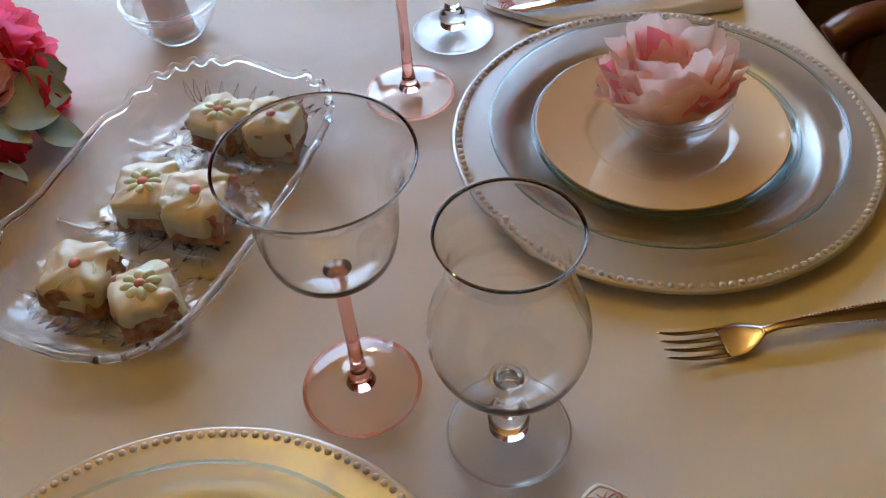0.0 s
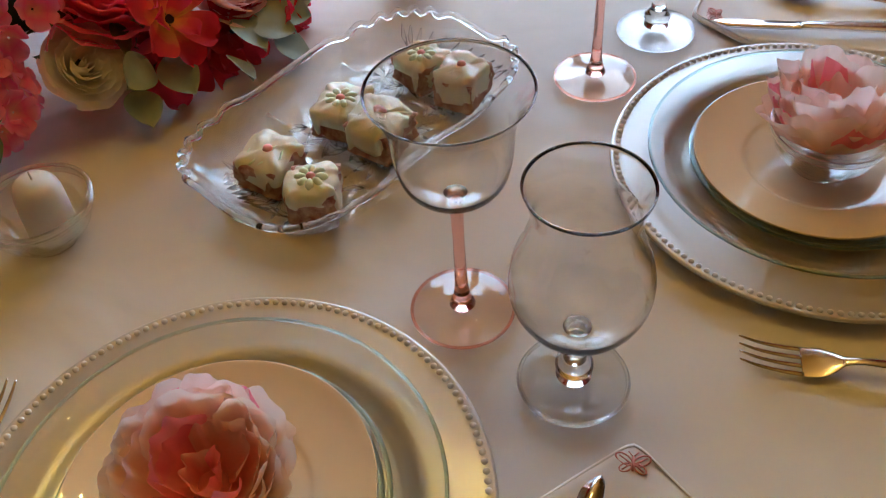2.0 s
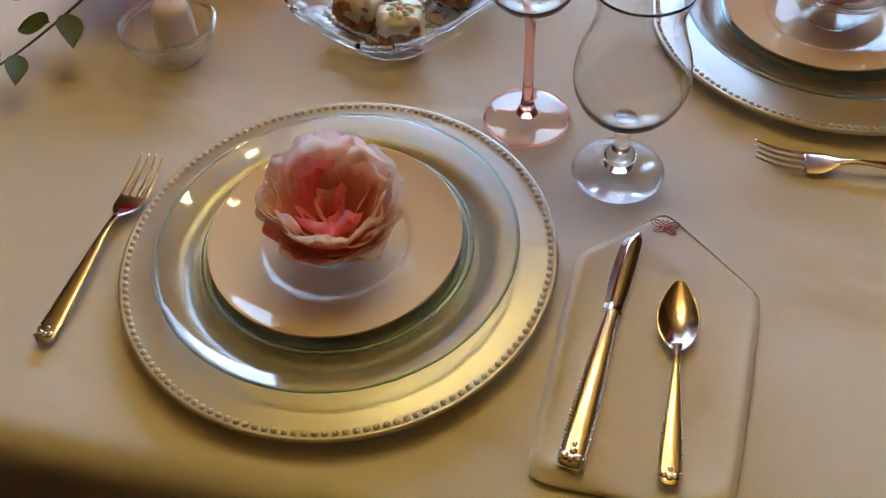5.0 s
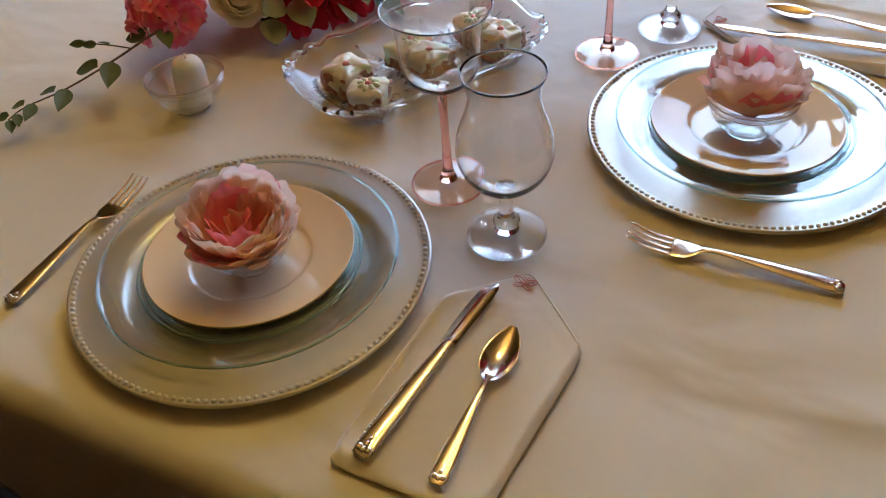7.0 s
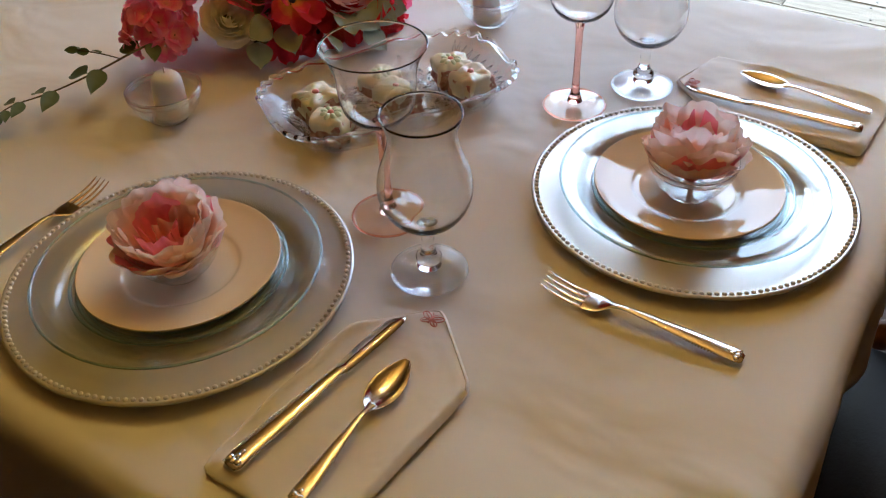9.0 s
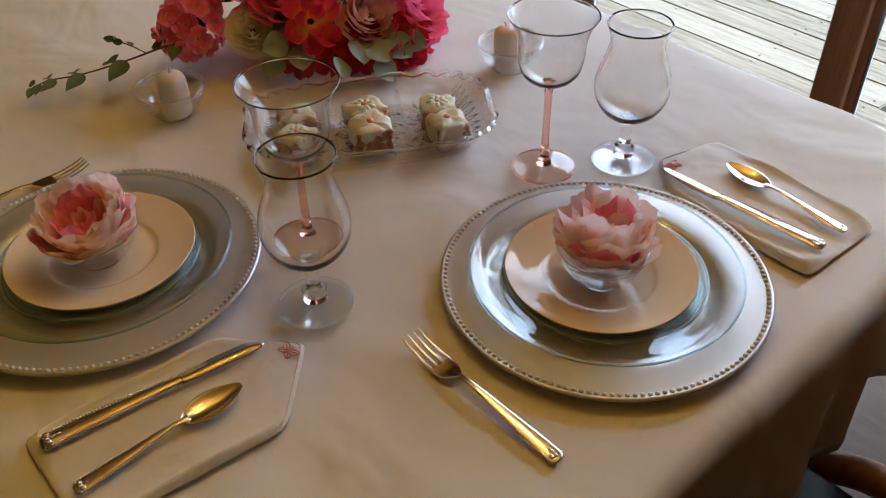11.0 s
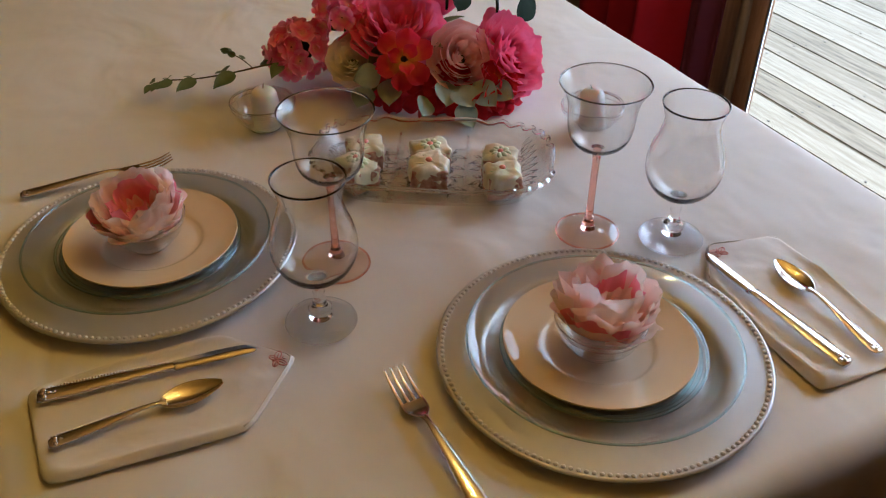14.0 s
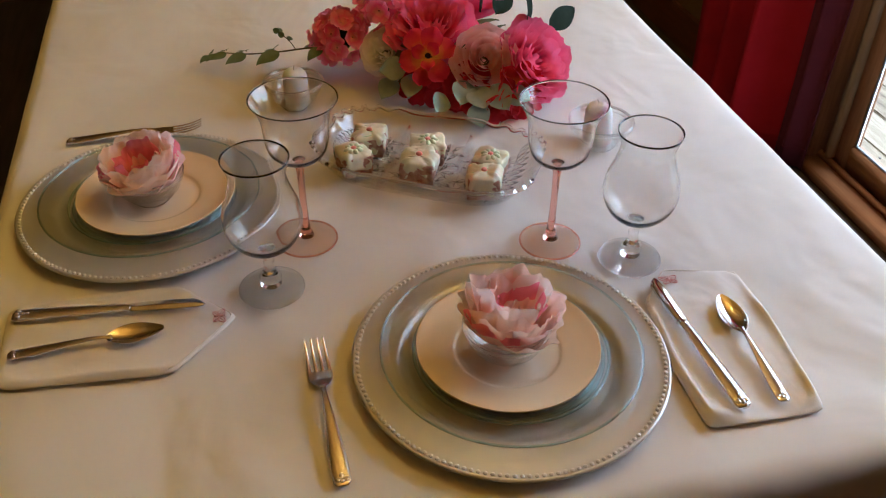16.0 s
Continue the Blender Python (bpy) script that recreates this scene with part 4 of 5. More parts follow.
# ---- napkins: tip at the origin, folded along +y (towards the base) ----
def napkin(m, outline, group, label, seed):
    n = thing("napkin", m, label=label, category="napkin", group="napkins")
    rnd = random.Random(seed)
    pts = []
    for i in range(len(outline)):
        a, b = Vector(outline[i]), Vector(outline[(i + 1) % len(outline)])
        for s in range(14):
            pts.append(a.lerp(b, s / 14))
    for _ in range(3):
        pts = [(pts[i - 1] + pts[i] * 2 + pts[(i + 1) % len(pts)]) / 4 if i % 14 else (pts[i - 1] + pts[i] * 4 + pts[(i + 1) % len(pts)]) / 6 for i in range(len(pts))]
    cen = sum(pts, Vector((0, 0))) / len(pts)

    def layer(z0, h, wav):
        bm = bmesh.new()
        rings = []
        for s, f in ((0.985, 0.0), (1.0, 0.15), (1.006, 0.38), (1.0, 0.60), (0.982, 0.80), (0.950, 0.94), (0.915, 1.0), (0.87, 1.0), (0.78, 1.0), (0.66, 1.0), (0.52, 1.0), (0.38, 1.0), (0.24, 1.0), (0.1, 1.0)):
            ring = []
            for p in pts:
                q = cen + (p - cen) * s
                w = noise.noise(Vector((q.x * 20 + seed, q.y * 13, 1.7))) * 0.0042 + noise.noise(Vector((q.x * 45, q.y * 40, seed))) * 0.0006
                e = 1 + 0.35 * noise.noise(Vector((p.x * 40, p.y * 40, seed + 4.0)))
                side = min(1.0, max(0.0, (abs(p.x - cen.x) - 0.035) / 0.02)) * min(1.0, max(0.0, (p.y - 0.03) / 0.06))
                roll = 0.0048 * side * math.exp(-((s - 0.92) / 0.055) ** 2) * (1 + 0.5 * noise.noise(Vector((p.x * 9, p.y * 16, seed))))
                ring.append(bm.verts.new((q.x, q.y, z0 + h * f * (e if f < 0.9 else 1) + min(0.0016, w) * f * f * wav + roll)))
            rings.append(ring)
        L = len(pts)
        for a, b in zip(rings, rings[1:]):
            for i in range(L):
                bm.faces.new((a[i], a[(i + 1) % L], b[(i + 1) % L], b[i]))
        bm.faces.new(rings[-1])
        bm.faces.new(rings[0][::-1])
        bmesh.ops.recalc_face_normals(bm, faces=bm.faces)
        return bm

    part("folded_cloth", layer(0.0, 0.0060, 1.0), LINEN, n)
    k = 14
    edge = pts[-k - 0:] + pts[:k + 1]
    part("piping", tube([(cen + (p - cen) * 0.975).to_3d() + Vector((0, 0, 0.0058)) for p in edge], 0.0009, 6), PIPING, n, "cream stitched edge")
    bf = bmesh.new()
    for sx in (-1, 1):
        for cx, cy, rx, ry, ang in ((0.0055, -0.0028, 0.0058, 0.0032, -32), (0.0045, 0.0030, 0.0042, 0.0026, 34)):
            loop = []
            for t in range(14):
                a = 2 * math.pi * t / 14
                x, y = rx * math.cos(a), ry * math.sin(a)
                c, s = math.cos(radians(ang)), math.sin(radians(ang))
                loop.append((sx * (cx + x * c - y * s), cy + x * s + y * c, 0))
            tube(loop, 0.0006, 5, bf, closed=True)
            tube([(sx * 0.001, 0, 0), (sx * (cx + rx * 0.5), cy + (ry * 0.7 if cy > 0 else -ry * 0.7), 0)], 0.0006, 5, bf)
    tube([(0, -0.005, 0.0003), (0, 0.005, 0.0003)], 0.0008, 6, bf)
    for sx in (-1, 1):
        tube([(0, -0.005, 0), (sx * 0.003, -0.0085, 0)], 0.0004, 4, bf)
    part("butterfly_embroidery", bf, PINKTHREAD, n, "pink embroidered butterfly", m=pose(0.0, 0.020, 0.0070))
    return n


# ---- place settings ----
def setting(cx, cy, seat, seed, flower_tilt, flower_label, fz):
    base = SURF
    t = thing("charger_plate", pose(cx, cy, base), label="round silver charger plate with a beaded rim", category="charger plate", group="charger plates")
    shared("plate", charger_me, t, Matrix.Identity(4))
    tagged(shared("bead_rim", bead_me, t, Matrix.Identity(4)), label="row of raised silver beads")
    single("glass_plate", "glass_body", glass_plate_me, pose(cx, cy, base + 0.0040), "clear aqua-tinted glass dinner plate on the charger", "plate", "glass dinner plates", (GP_EDGE, GP_RING, GP_RING2, GP_RING3, GP_FOOT))
    dz = base + 0.0077
    dxy = (0.004, 0.003) if seed == 1 else (-0.002, 0.004)
    single("dessert_plate", "china_body", china_me, pose(cx + dxy[0], cy + dxy[1], dz), "glossy cream china dessert plate on the glass plate", "plate", "china dessert plates")
    single("glass_bowl", "bowl_body", bowl_me, pose(cx + dxy[0] - 0.004, cy + dxy[1] - 0.003, dz + 0.0054), "small clear glass bowl holding a silk flower", "bowl", "small glass bowls", (BOWL_EDGE, BOWL_BAND, BOWL_FOOT))
    bowl_flower(pose(cx + dxy[0] - 0.004, cy + dxy[1] - 0.003, dz + 0.0054 + fz), flower_tilt, seed * 7, flower_label)


setting(0.205, 0.571, "long side", 1, pose(0, 0, 0, 5, -9, 0), "pale pink silk peony with coral heart in a glass bowl", 0.023)
setting(0.570, 0.202, "table end", 2, pose(0, 0, 0, 9, 3, 90), "pale pink silk peony with bright pink lips in a glass bowl", 0.023)


def along(ex, ey, tx, ty, z, extra=0.0):
    """Pose with +y from the handle end to the tip."""
    return pose(ex, ey, z, 0, 0, math.degrees(math.atan2(-(tx - ex), ty - ey)) + extra)


fork(along(0.083, 0.758, 0.267, 0.757, SURF), "long side")
fork(along(0.376, 0.081, 0.373, 0.273, SURF), "table end")
NAP = SURF
napkin(pose(0.297, 0.333, NAP, 0, 0, 90), [(0, 0), (0.062, 0.058), (0.070, 0.245), (-0.058, 0.245), (-0.073, 0.070)], "", "cream linen napkin folded to a point with a pink butterfly", 3)
napkin(pose(0.786, 0.300, NAP, 0, 0, 180), [(-0.002, -0.003), (0.041, 0.047), (0.055, 0.151), (0.056, 0.232), (-0.069, 0.237), (-0.085, 0.112), (-0.086, 0.021)], "", "cream linen napkin folded to a point at the table end", 5)
KN = NAP + 0.0072
knife(along(0.061, 0.376, 0.266, 0.355, KN))
knife(along(0.772, 0.078, 0.7635, 0.278, KN))
spoon(along(0.063, 0.315, 0.223, 0.319, KN))
spoon(along(0.816, 0.078, 0.826, 0.239, KN))
for x, y, a in ((0.338, 0.375, 20), (0.761, 0.336, 75)):
    hurricane(pose(x, y, SURF, 0, 0, a))
for x, y, a in ((0.388, 0.459, 0), (0.678, 0.388, 40)):
    wine(pose(x, y, SURF, 0, 0, a))


# ---- candles in bowls ----
def candle(m, label):
    c = thing("votive_candle", m, label=label, category="candle", group="white votive candles")
    prof = ring_profile([(0, 0.0), (0.0185, 0.0), (0.0192, 0.002), (0.0190, 0.030), (0.0180, 0.046), (0.0145, 0.054), (0.007, 0.0575), (0.0, 0.0580)], 36)
    part("wax", lathe(prof, 40), WAX, c)
    part("wick", tube([(0, 0, 0.057), (0.0008, 0.0004, 0.061), (0.0026, 0.0008, 0.0645)], 0.0008, 6), mat("wick_cotton", (0.72, 0.66, 0.56), (0.60, 0.53, 0.44), 90, 0.9), c, "short cotton wick")
    return c


for x, y, lean in ((0.411, 0.800, pose(0.004, -0.002, 0.0058, 4, -5, 30)), (0.820, 0.590, pose(0.002, 0.004, 0.0058, -4, 3, 110))):
    single("candle_bowl", "bowl_body", bowl_me, pose(x, y, SURF), "small clear glass bowl holding a white candle", "bowl", "candle bowls", (BOWL_EDGE, BOWL_BAND, BOWL_FOOT))
    candle(pose(x, y, SURF) @ lean, "white votive candle standing unlit in a glass bowl")

# ---- divided glass tray ----
TRAY = pose(0.569, 0.583, SURF, 0, 0, -30.3)


def tray_outline(s, a, b, wave=0.0, n=144):
    """Rounded, slightly bowed rectangle with a scalloped lip."""
    out = []
    for k in range(n):
        t = 2 * math.pi * k / n
        c, q = math.cos(t), math.sin(t)
        e = 0.42
        x, y = math.copysign(abs(c) ** e, c) * a, math.copysign(abs(q) ** e, q) * b
        x *= 1 - 0.05 * (y / b) ** 2
        y *= 1 - 0.10 * (x / a) ** 4
        w = 1 + wave * math.sin(26 * t)
        out.append((x * s * w, y * s * w))
    return out


def tray():
    t = thing("divided_tray", TRAY, label="pressed glass relish tray with three sections and scalloped rim", category="tray")
    A, B, N = 0.154, 0.0895, 144
    sec = []
    for s, z, wv in ((0.70, 0.0, 0), (0.80, 0.0005, 0), (0.85, 0.004, 0), (0.90, 0.014, 0.002), (0.95, 0.024, 0.005), (0.99, 0.0305, 0.008), (1.0, 0.0325, 0.0095), (0.985, 0.033, 0.0095), (0.955, 0.028, 0.0055), (0.905, 0.019, 0.003), (0.855, 0.0095, 0), (0.80, 0.0058, 0), (0.70, 0.0052, 0), (0.45, 0.0052, 0), (0.2, 0.0052, 0)):
        sec.append([(x, y, z + (0.0010 * math.sin(26 * 2 * math.pi * i / N) if wv > 0.007 else 0)) for i, (x, y) in enumerate(tray_outline(s, A, B, wv, N))])
    part("tray_body", loft(sec), PRESSED, t)
    for u in (-0.048, 0.043):
        dsec = []
        for k in range(13):
            v = -0.064 + 0.128 * k / 12
            h = 0.021 + 0.004 * (abs(v) / 0.064) ** 2
            dsec.append([(u - 0.0045, v, 0.0045), (u - 0.0022, v, h - 0.002), (u - 0.001, v, h), (u + 0.001, v, h), (u + 0.0022, v, h - 0.002), (u + 0.0045, v, 0.0045)])
        part("divider", loft(dsec), PRESSED, t, "moulded glass divider")
    # scalloped lip, solid
    lip = tray_outline(0.992, A, B, 0.014, N)
    part("lip", tube([(x, y, 0.0328 + 0.0022 * math.sin(26 * 2 * math.pi * i / N)) for i, (x, y) in enumerate(lip)], 0.0029, 8, closed=True), CLEAR, t, "thick scalloped glass lip")
    # moulded leaf sprays in the bottom and walls
    rnd = random.Random(11)
    rays = [mesh_of("moulded_leaf", tube([(0.003, 0, 0), (0.003 + L * 0.5, 0.0012, 0.0003), (0.003 + L, 0, 0)], lambda s: 0.0006 + 0.0019 * math.sin(math.pi * s), 6), RELIEF) for L in (0.012, 0.017, 0.021)]
    for u0 in (-0.100, -0.070, -0.024, 0.020, 0.068, 0.100):
        for v0 in (-0.038, -0.013, 0.013, 0.038):
            for k in range(7):
                shared("moulded_leaf", rays[rnd.randrange(3)], t, pose(u0 + rnd.uniform(-0.003, 0.003), v0 + rnd.uniform(-0.003, 0.003), 0.0062, 0, 0, 51.4 * k + rnd.uniform(-15, 15)))
    for sx in (-1, 1):
        for k in range(11):
            a = -70 + 14 * k
            shared("moulded_leaf", rays[2], t, pose(sx * 0.112, 0.05 * math.sin(radians(a)), 0.0085, 0, 0, 0 if sx > 0 else 180) @ pose(0, 0, 0, 0, -36, a * 0.8) @ Matrix.Diagonal((1.15, 1.0, 1.0, 1)))
    return t


tray()


# ---- iced cake squares ----
def cake(m, seed, deco):
    labels = {"flower": "iced cake square with a piped green flower", "lines": "iced cake square with drizzled lines and a coral dot", "drip": "iced cake square with white icing dripping down"}
    c = thing("cake_square", m, label=labels[deco], category="cake", group="iced cake squares")
    rnd = random.Random(seed)
    w, h = 0.0200, 0.027
    bm = bmesh.new()
    bmesh.ops.create_cube(bm, size=1, matrix=Matrix.LocRotScale((0, 0, h / 2), None, (2 * w, 2 * w, h)))
    bmesh.ops.subdivide_edges(bm, edges=bm.edges[:], cuts=9, use_grid_fill=True)
    for v in bm.verts:
        p = v.co
        k = noise.noise(p * 260 + Vector((seed, 0, 0))) * 0.0034 + noise.noise(p * 80 + Vector((0, seed, 0))) * 0.0030 + 0.0008
        v.co += Vector((p.x, p.y, 0)).normalized() * k * (1 if p.z > 0.001 else 0.4) if Vector((p.x, p.y, 0)).length > 1e-5 else Vector((0, 0, 0))
    part("cake_crumb", bm, CAKE, c, "brown nut cake crumb")
    # icing: domed cap with drips of uneven length
    ib = bmesh.new()
    n = 92
    drips = [rnd.choice((rnd.uniform(0.3, 0.5), rnd.uniform(0.55, 0.95))) if deco != "lines" else rnd.uniform(0.3, 0.9) for _ in range(23)]

    def drip(t):
        x = t / (2 * math.pi) * len(drips)
        i = int(x) % len(drips)
        f = x - int(x)
        f = min(1.0, max(0.0, (f - 0.12) / 0.76))
        return drips[i] * (1 - f) + drips[(i + 1) % len(drips)] * f

    rings = []
    prof = [("drip", 0.0), ("drip", 0.0012), (0.55, 0.0017), (0.15, 0.0020), (0.0, 0.0014), (-0.08, -0.0008), (-0.13, -0.005), (-0.15, -0.010), (-0.16, -0.0145)]
    for j, (d, o) in enumerate(prof):
        ring = []
        for k in range(n):
            t = 2 * math.pi * k / n
            cs, sn = math.cos(t), math.sin(t)
            e = 0.42
            r = w + 0.0006 + o
            x, y = math.copysign(abs(cs) ** e, cs) * r, math.copysign(abs(sn) ** e, sn) * r
            dd = drip(t) if d == "drip" else min(d, drip(t)) if d > 0 else d
            z = h + 0.0012 - dd * h
            wob = noise.noise(Vector((x * 110, y * 110, z * 90 + seed))) * 0.0040 + noise.noise(Vector((x * 38, y * 38, z * 40 + seed * 3))) * 0.0030
            ring.append(ib.verts.new((x + wob * cs, y + wob * sn, z + wob * 0.8)))
        rings.append(ring)
    for a, b in zip(rings, rings[1:]):
        for k in range(n):
            ib.faces.new((a[k], a[(k + 1) % n], b[(k + 1) % n], b[k]))
    ib.faces.new(rings[-1])
    bmesh.ops.recalc_face_normals(ib, faces=ib.faces)
    part("icing", ib, ICING, c, "thick white icing")
    zt = h + 0.0052
    if deco == "flower":
        for k in range(8):
            a = 2 * math.pi * k / 8
            tb = tube([(r * math.cos(a), r * math.sin(a), zt + 0.0006 - 0.0030 * (r / 0.0146) ** 2) for r in (0.0042, 0.0080, 0.0118, 0.0146)], lambda s: 0.0008 + 0.0030 * math.sin(math.pi * min(1, s * 0.85 + 0.1)), 8)
            part("piped_petal", tb, ICING_GREEN, c, "piped pale green petal")
    else:
        for k in range(4):
            y = -0.0132 + 0.0088 * k
            part("drizzle", tube([(x, y + 0.002 * math.sin(x * 300 + k), zt - 0.001 - 0.0028 * (abs(x) / 0.0185) ** 3 - 0.0022 * (abs(y) / 0.0155) ** 3) for x in [-0.0188 + 0.0376 * i / 10 for i in range(11)]], 0.0011, 6),
                 ICING_GREEN if deco == "lines" else ICING, c, "drizzled icing line")
    part("icing_dot", lathe([(0, -0.002), (0.0034, -0.002), (0.0042, 0.0006), (0.0032, 0.0026), (0, 0.0034)], 14), ICING_PINK, c, "coral icing dot", m=pose(0.0, 0.0, zt - 0.0002))
    return c


for u, v, a, seed, deco in ((-0.089, 0.012, 12, 1, "lines"), (-0.091, -0.042, 40, 2, "flower"), (-0.005, 0.014, 20, 3, "flower"), (-0.003, -0.030, 8, 4, "drip"), (0.086, 0.004, -8, 5, "flower"), (0.089, -0.042, 14, 6, "lines")):
    cake(TRAY @ pose(u, v, 0.0068, 0, 0, a) @ Matrix.Diagonal((1 + 0.06 * math.sin(seed * 2.1), 1 + 0.06 * math.cos(seed * 1.7), 1 + 0.08 * math.sin(seed * 3.3), 1)), seed, deco)


# ---- floral centrepiece ----
bq = thing("floral_centrepiece", pose(0.62, 0.79, SURF), label="low arrangement of pink, ivory and red silk flowers", category="flower arrangement")
BX, BY, BZ = 0.62, 0.79, SURF


def at(x, y, z):
    return (x - BX, y - BY, z - BZ)


def head_pose(x, y, z, face):
    """A bloom at that place, opening towards face."""
    d = Vector(face).normalized().to_track_quat("Z", "Y").to_matrix().to_4x4()
    return Matrix.Translation(at(x, y, z)) @ d


def head(x, y, z, face, key, material, R, whorls, seed, name, label, **kw):
    c = flower_core(name, R * 0.16, R * 0.18, kw.pop("core", LEAF), bq, head_pose(x, y, z, face), label)
    if kw:
        open_bloom(c, key, material, R, random.Random(seed), whorls, **kw)
    else:
        bloom(c, key, (material,), R, random.Random(seed), whorls, -0.35 * R)
    return c


# the base: foam block wrapped in moss-dark leaves
part("foam_base", lathe([(0, 0), (0.045, 0), (0.052, 0.02), (0.045, 0.05), (0.02, 0.065), (0, 0.068)], 24), LEAF_DARK, bq, "dark base hidden by leaves", m=pose(0.05, 0.05, 0) @ Matrix.Diagonal((1.35, 0.9, 1, 1)))
head(0.764, 0.742, 0.822, (0.35, -0.75, 0.6), "peony_hot", P_HOT, 0.058, PEONY, 21, "peony_bloom", "hot pink silk peony")
head(0.692, 0.745, 0.832, (-0.1, -0.75, 0.6), "rose_blush", P_ROSE, 0.046, ROSE, 22, "rose_bloom", "blush pink cabbage rose")
head(0.628, 0.825, 0.855, (-0.15, -0.45, 0.8), "peony_big", P_HOT, 0.064, PEONY, 23, "peony_bloom", "large deep pink silk peony")
head(0.556, 0.822, 0.822, (-0.35, -0.65, 0.6), "rose_ivory", P_WHITE, 0.034, ROSE, 24, "ranunculus_bloom", "ivory silk ranunculus")
head(0.700, 0.900, 0.850, (0.3, 0.5, 0.7), "peony_hot", P_HOT, 0.052, PEONY, 25, "peony_bloom", "hot pink silk peony at the back")
# hydrangea heads: clusters of four-petalled florets
hyd_me = petal_set("floret", P_HYD, 0.022, 0.020, 0.25, 0.25, 0.05, 0.08)


def hydrangea(x, y, z, R, seed, count):
    rnd = random.Random(seed)
    c = flower_core("hydrangea_bloom", R * 0.55, R * 0.5, LEAF_DARK, bq, Matrix.Translation(at(x, y, z)), "pink silk hydrangea head")
    for k in range(count):
        zz = 1 - 1.5 * (k + 0.5) / count
        a = k * 2.399 + rnd.uniform(-0.2, 0.2)
        d = Vector((math.sqrt(max(0, 1 - zz * zz)) * math.cos(a), math.sqrt(max(0, 1 - zz * zz)) * math.sin(a), zz))
        f = Matrix.Translation(d * R * rnd.uniform(0.78, 1.0)) @ d.to_track_quat("Z", "Y").to_matrix().to_4x4() @ pose(0, 0, 0, 0, 0, rnd.uniform(0, 90))
        for q in range(4):
            shared("petal", rnd.choice(hyd_me), c, f @ pose(0, 0, 0, 18 + rnd.uniform(-8, 12), 0, 90 * q) @ pose(0, 0.001, 0))
    return c


hydrangea(0.496, 0.888, 0.824, 0.040, 31, 24)
hydrangea(0.562, 0.872, 0.872, 0.034, 32, 16)
# open red and orange flowers
open_whorl = [(6, 18, 0.06, 0.0, 1.0), (3, 50, 0.05, 0.04, 0.7)]
for x, y, z, face, mt, key, R, seed in ((0.610, 0.762, 0.840, (-0.25, -0.8, 0.45), P_ORANGE, "lily_orange", 0.044, 41), (0.668, 0.735, 0.795, (-0.3, -0.6, 0.3), P_RED, "lily_red", 0.040, 42),
                                         (0.735, 0.710, 0.797, (0.2, -0.8, 0.35), P_ORANGE, "lily_orange", 0.028, 43), (0.606, 0.785, 0.790, (-0.4, -0.7, 0.2), P_RED, "lily_red", 0.040, 44),
                                         (0.712, 0.702, 0.784, (0.1, -0.9, 0.1), P_RED, "lily_red", 0.028, 45), (0.640, 0.752, 0.786, (-0.2, -0.9, 0.15), P_RED, "lily_red", 0.032, 46)):
    head(x, y, z, face, key, mt, R, open_whorl, seed, "lily_bloom", "orange-red silk lily" if mt is P_ORANGE else "deep red silk flower", core=DARKHEART, ruffle=0.05, cup=0.35, curl=0.35, w=0.75)


def leaf_mesh(w, h, material, point, bend, seed):
    bm = bmesh.new()
    uvl = bm.loops.layers.uv.new("UVMap")
    nv, nu = 10, 4
    rows = []
    for j in range(nv + 1):
        v = j / nv
        hw = w / 2 * (math.sin(math.pi * v ** point) ** 0.8 if 0 < v < 1 else 0.02)
        rows.append([bm.verts.new((hw * u, h * v, bend * h * v * v + 0.10 * w * abs(u) - 0.02 * w * math.sin(9 * v + seed))) for u in (-1, -0.5, 0, 0.5, 1)])
    for a, b in zip(rows, rows[1:]):
        for i in range(4):
            f = bm.faces.new((a[i], a[i + 1], b[i + 1], b[i]))
            for lp in f.loops:
                lp[uvl].uv = (lp.vert.co.x / w + 0.5, lp.vert.co.y / h)
    me = mesh_of("leaf", bm, material)
    return me


EUC = leaf_mesh(0.040, 0.046, LEAF_PALE, 0.85, -0.25, 1)
BIG = leaf_mesh(0.034, 0.075, LEAF_DARK, 0.8, -0.3, 2)
GRN = leaf_mesh(0.018, 0.042, LEAF, 0.75, -0.3, 3)
SMALL = leaf_mesh(0.013, 0.024, LEAF, 0.75, -0.25, 4)


def leaf(me, x, y, z, direction, roll=0.0, scale=1.0, parent=None, face=(-0.1, -0.65, 0.75)):
    """A leaf growing along direction with its upper side turned towards face, as far as it can."""
    yv = Vector(direction).normalized()
    zv = Vector(face)
    zv = (zv - yv * zv.dot(yv))
    zv = zv.normalized() if zv.length > 0.1 else yv.orthogonal()
    xv = yv.cross(zv)
    m = Matrix((xv, yv, zv)).transposed().to_4x4()
    return shared("leaf", me, parent or bq, Matrix.Translation(at(x, y, z)) @ m @ pose(0, 0, 0, 0, roll, 0) @ Matrix.Diagonal((scale, scale, scale, 1)))


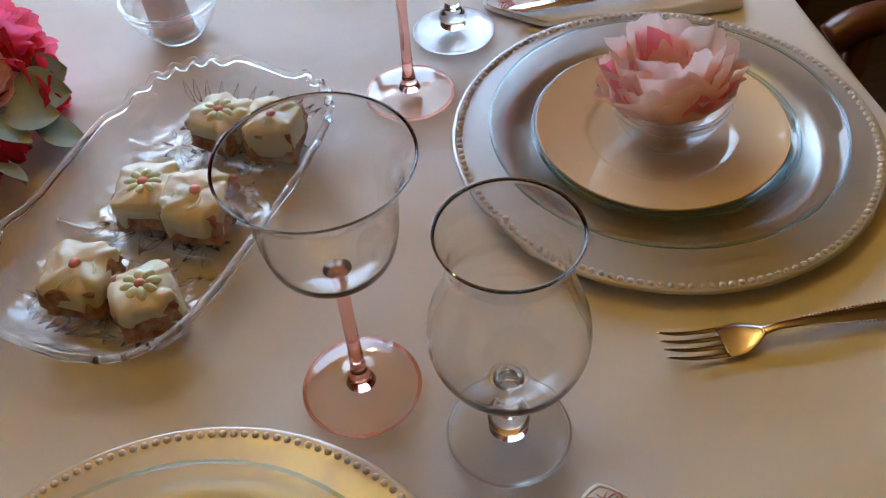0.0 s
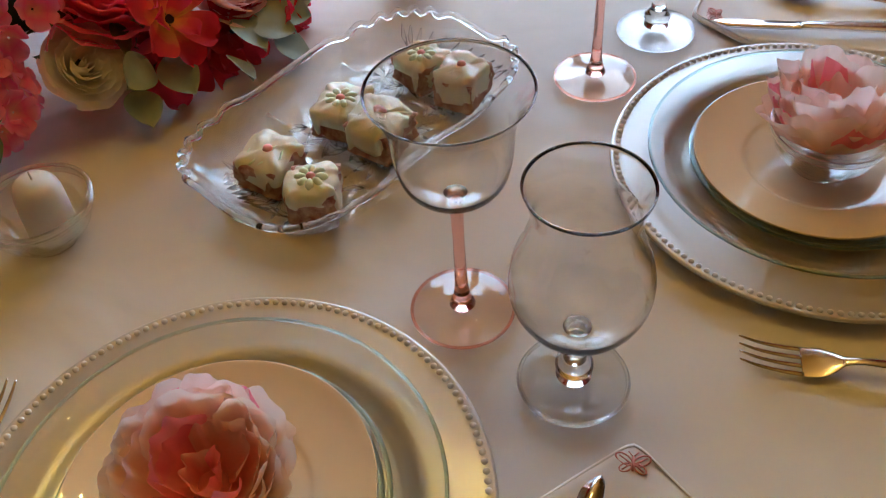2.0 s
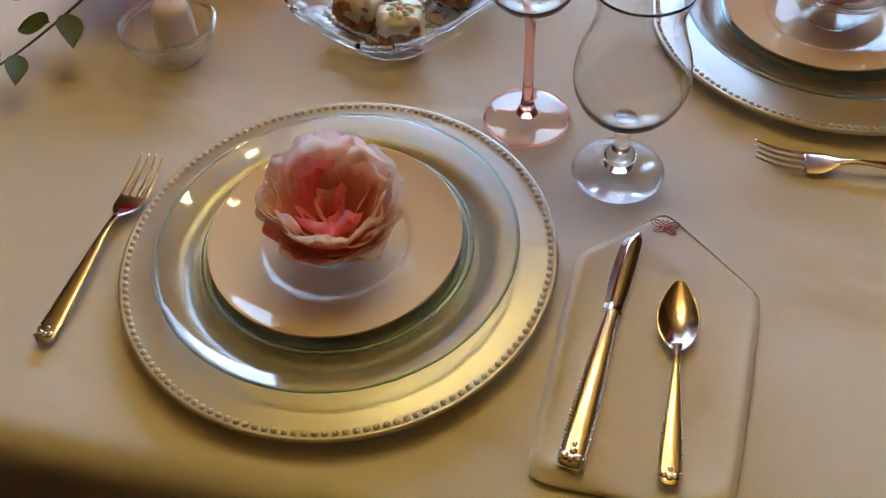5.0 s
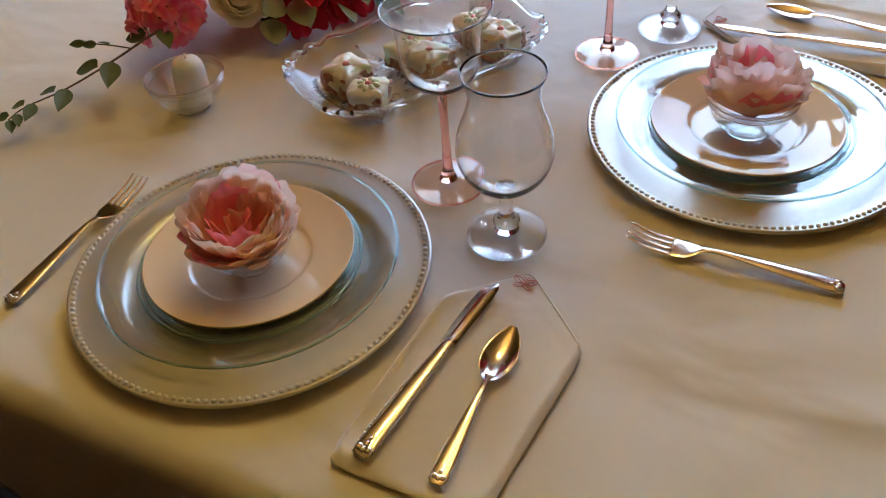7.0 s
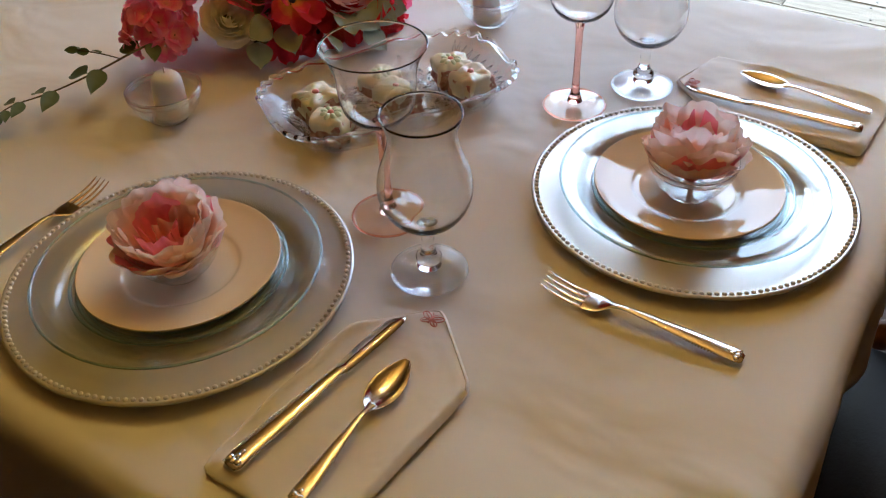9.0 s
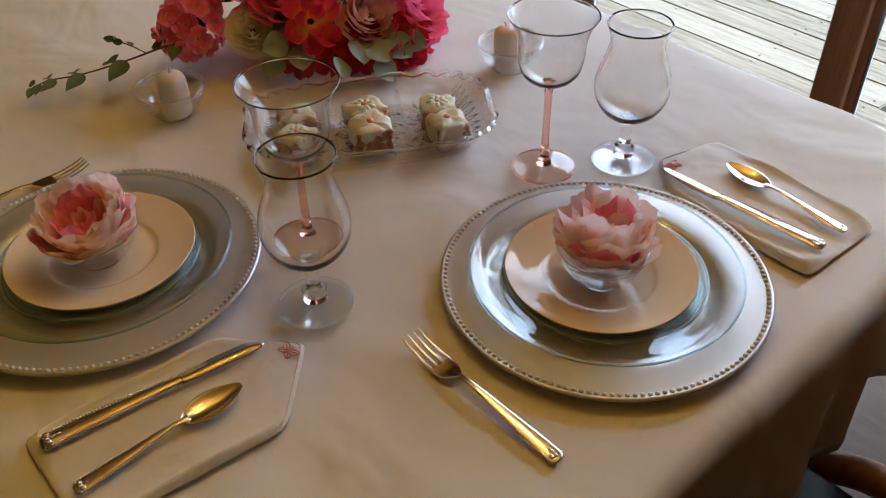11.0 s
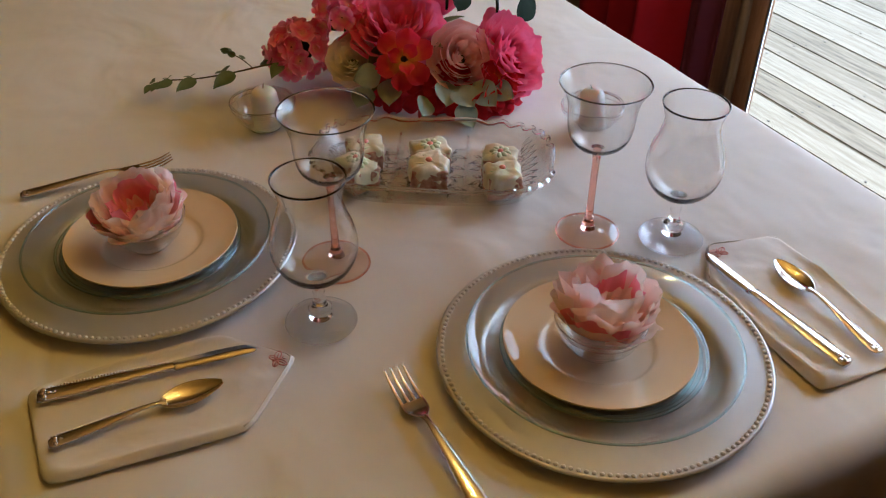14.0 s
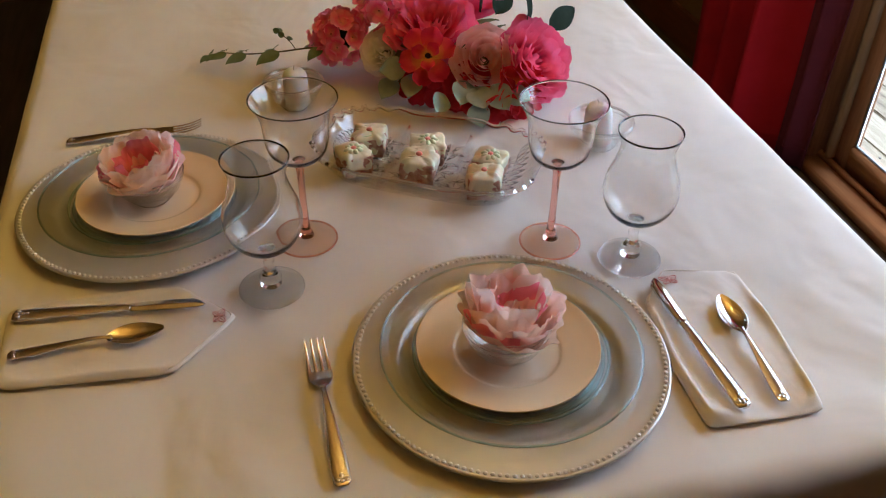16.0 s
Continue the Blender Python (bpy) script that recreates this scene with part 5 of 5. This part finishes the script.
for x, y, z, d, r, s in ((0.590, 0.765, 0.805, (-0.45, -0.7, -0.25), 20, 1.0), (0.575, 0.775, 0.815, (-0.8, -0.2, 0.05), -20, 0.95), (0.560, 0.785, 0.790, (-0.5, -0.5, -0.2), 10, 0.9), (0.655, 0.725, 0.805, (-0.35, -0.9, -0.2), -10, 1.0),
                         (0.690, 0.705, 0.805, (0.25, -0.9, -0.3), 15, 1.05), (0.665, 0.712, 0.800, (0.1, -0.95, -0.1), 5, 1.0), (0.660, 0.690, 0.785, (0.1, -0.9, -0.35), 0, 0.9), (0.620, 0.720, 0.790, (-0.4, -0.9, -0.1), -30, 0.85), (0.715, 0.700, 0.80, (0.5, -0.8, -0.25), 25, 0.85)):
    leaf(EUC, x + 0.004, y + 0.002, z + 0.004, d, r, s * 0.95)
for x, y, z, d, r, s in ((0.765, 0.775, 0.870, (0.15, 0.3, 0.85), 70, 1.1), (0.800, 0.775, 0.860, (0.85, 0.45, 0.25), 20, 1.0), (0.700, 0.810, 0.880, (0.1, 0.2, 0.95), 80, 1.0), (0.735, 0.840, 0.86, (0.6, 0.7, 0.4), 10, 1.0),
                         (0.660, 0.930, 0.83, (0.1, 1, 0.2), 0, 1.0), (0.590, 0.910, 0.83, (-0.5, 0.8, 0.2), 0, 1.0)):
    leaf(BIG, x, y, z, d, r, s)
rl = random.Random(77)
for k in range(26):
    a = rl.uniform(0, 6.28)
    leaf(GRN, 0.655 + 0.085 * math.cos(a) * rl.uniform(0.4, 1), 0.825 + 0.06 * math.sin(a) * rl.uniform(0.4, 1), rl.uniform(0.80, 0.860), (math.cos(a), math.sin(a), rl.uniform(-0.1, 0.7)), rl.uniform(-50, 50), rl.uniform(0.7, 1.2))
# trailing sprig
spine = smooth_curve([(0.500, 0.865, 0.815), (0.450, 0.873, 0.818), (0.400, 0.897, 0.805), (0.350, 0.925, 0.793), (0.312, 0.955, 0.785), (0.290, 0.962, 0.780)], 20)
stem_ob = part("sprig_stem", tube([at(*p) for p in spine], lambda s: 0.0016 - 0.0009 * s, 6), STEM, bq, "thin brown trailing stem")
for i, side, s in ((3, 1, 1.0), (4, -1, 1.15), (8, 1, 1.2), (9, -1, 1.3), (12, 1, 1.0), (13, -1, 1.0), (15, 1, 0.75), (16, -1, 0.8), (18, 1, 0.6), (19, -1, 0.6), (20, 1, 0.6)):
    p, q = Vector(spine[i]), Vector(spine[min(i + 1, 20)]) - Vector(spine[i - 1])
    n = Vector((-q.y, q.x, 0)).normalized() * side
    d = (q.normalized() * 0.5 + n)
    leaf(SMALL, p.x + n.x * 0.004, p.y + n.y * 0.004, p.z, (d.x, d.y, 0.12 * side - 0.05), 12 * side, s * 1.5)
twig = smooth_curve([(0.425, 0.885, 0.812), (0.418, 0.912, 0.815), (0.405, 0.935, 0.82)], 8)
part("sprig_stem", tube([at(*p) for p in twig], 0.0008, 5), STEM, bq)
for i, side in ((4, 1), (6, -1), (8, 1), (8, -1)):
    leaf(SMALL, *twig[i], (-0.3 + 0.5 * side, 1.0, 0.15), 20 * side, 0.75)

# ---- deck boards, last ----
for k in range(34):
    for seg in range(3):
        b = shared("board", board_me, deck, pose(RX1 + WT + 0.105 + 0.142 * k, -2.3 + 3.71 * seg + (1.1 if k % 2 else 0) + rb.uniform(-0.05, 0.05), -0.05 + rb.uniform(-0.0015, 0.0015), 0, 0, rb.uniform(-0.1, 0.1)))
nail_me = mesh_of("nail_head", lathe([(0, 0.0008), (0.004, 0.0006), (0.0045, -0.001), (0, -0.001)], 8), mat("rusty_nail", (0.05, 0.045, 0.04), (0.09, 0.07, 0.05), 40, 0.7), True)
for k in range(14):
    for j in range(9):
        for s in (-0.045, 0.045):
            shared("nail_head", nail_me, deck, pose(RX1 + WT + 0.105 + 0.142 * k + s + rb.uniform(-0.006, 0.006), -0.9 + 0.41 * j + rb.uniform(-0.01, 0.01), -0.048))
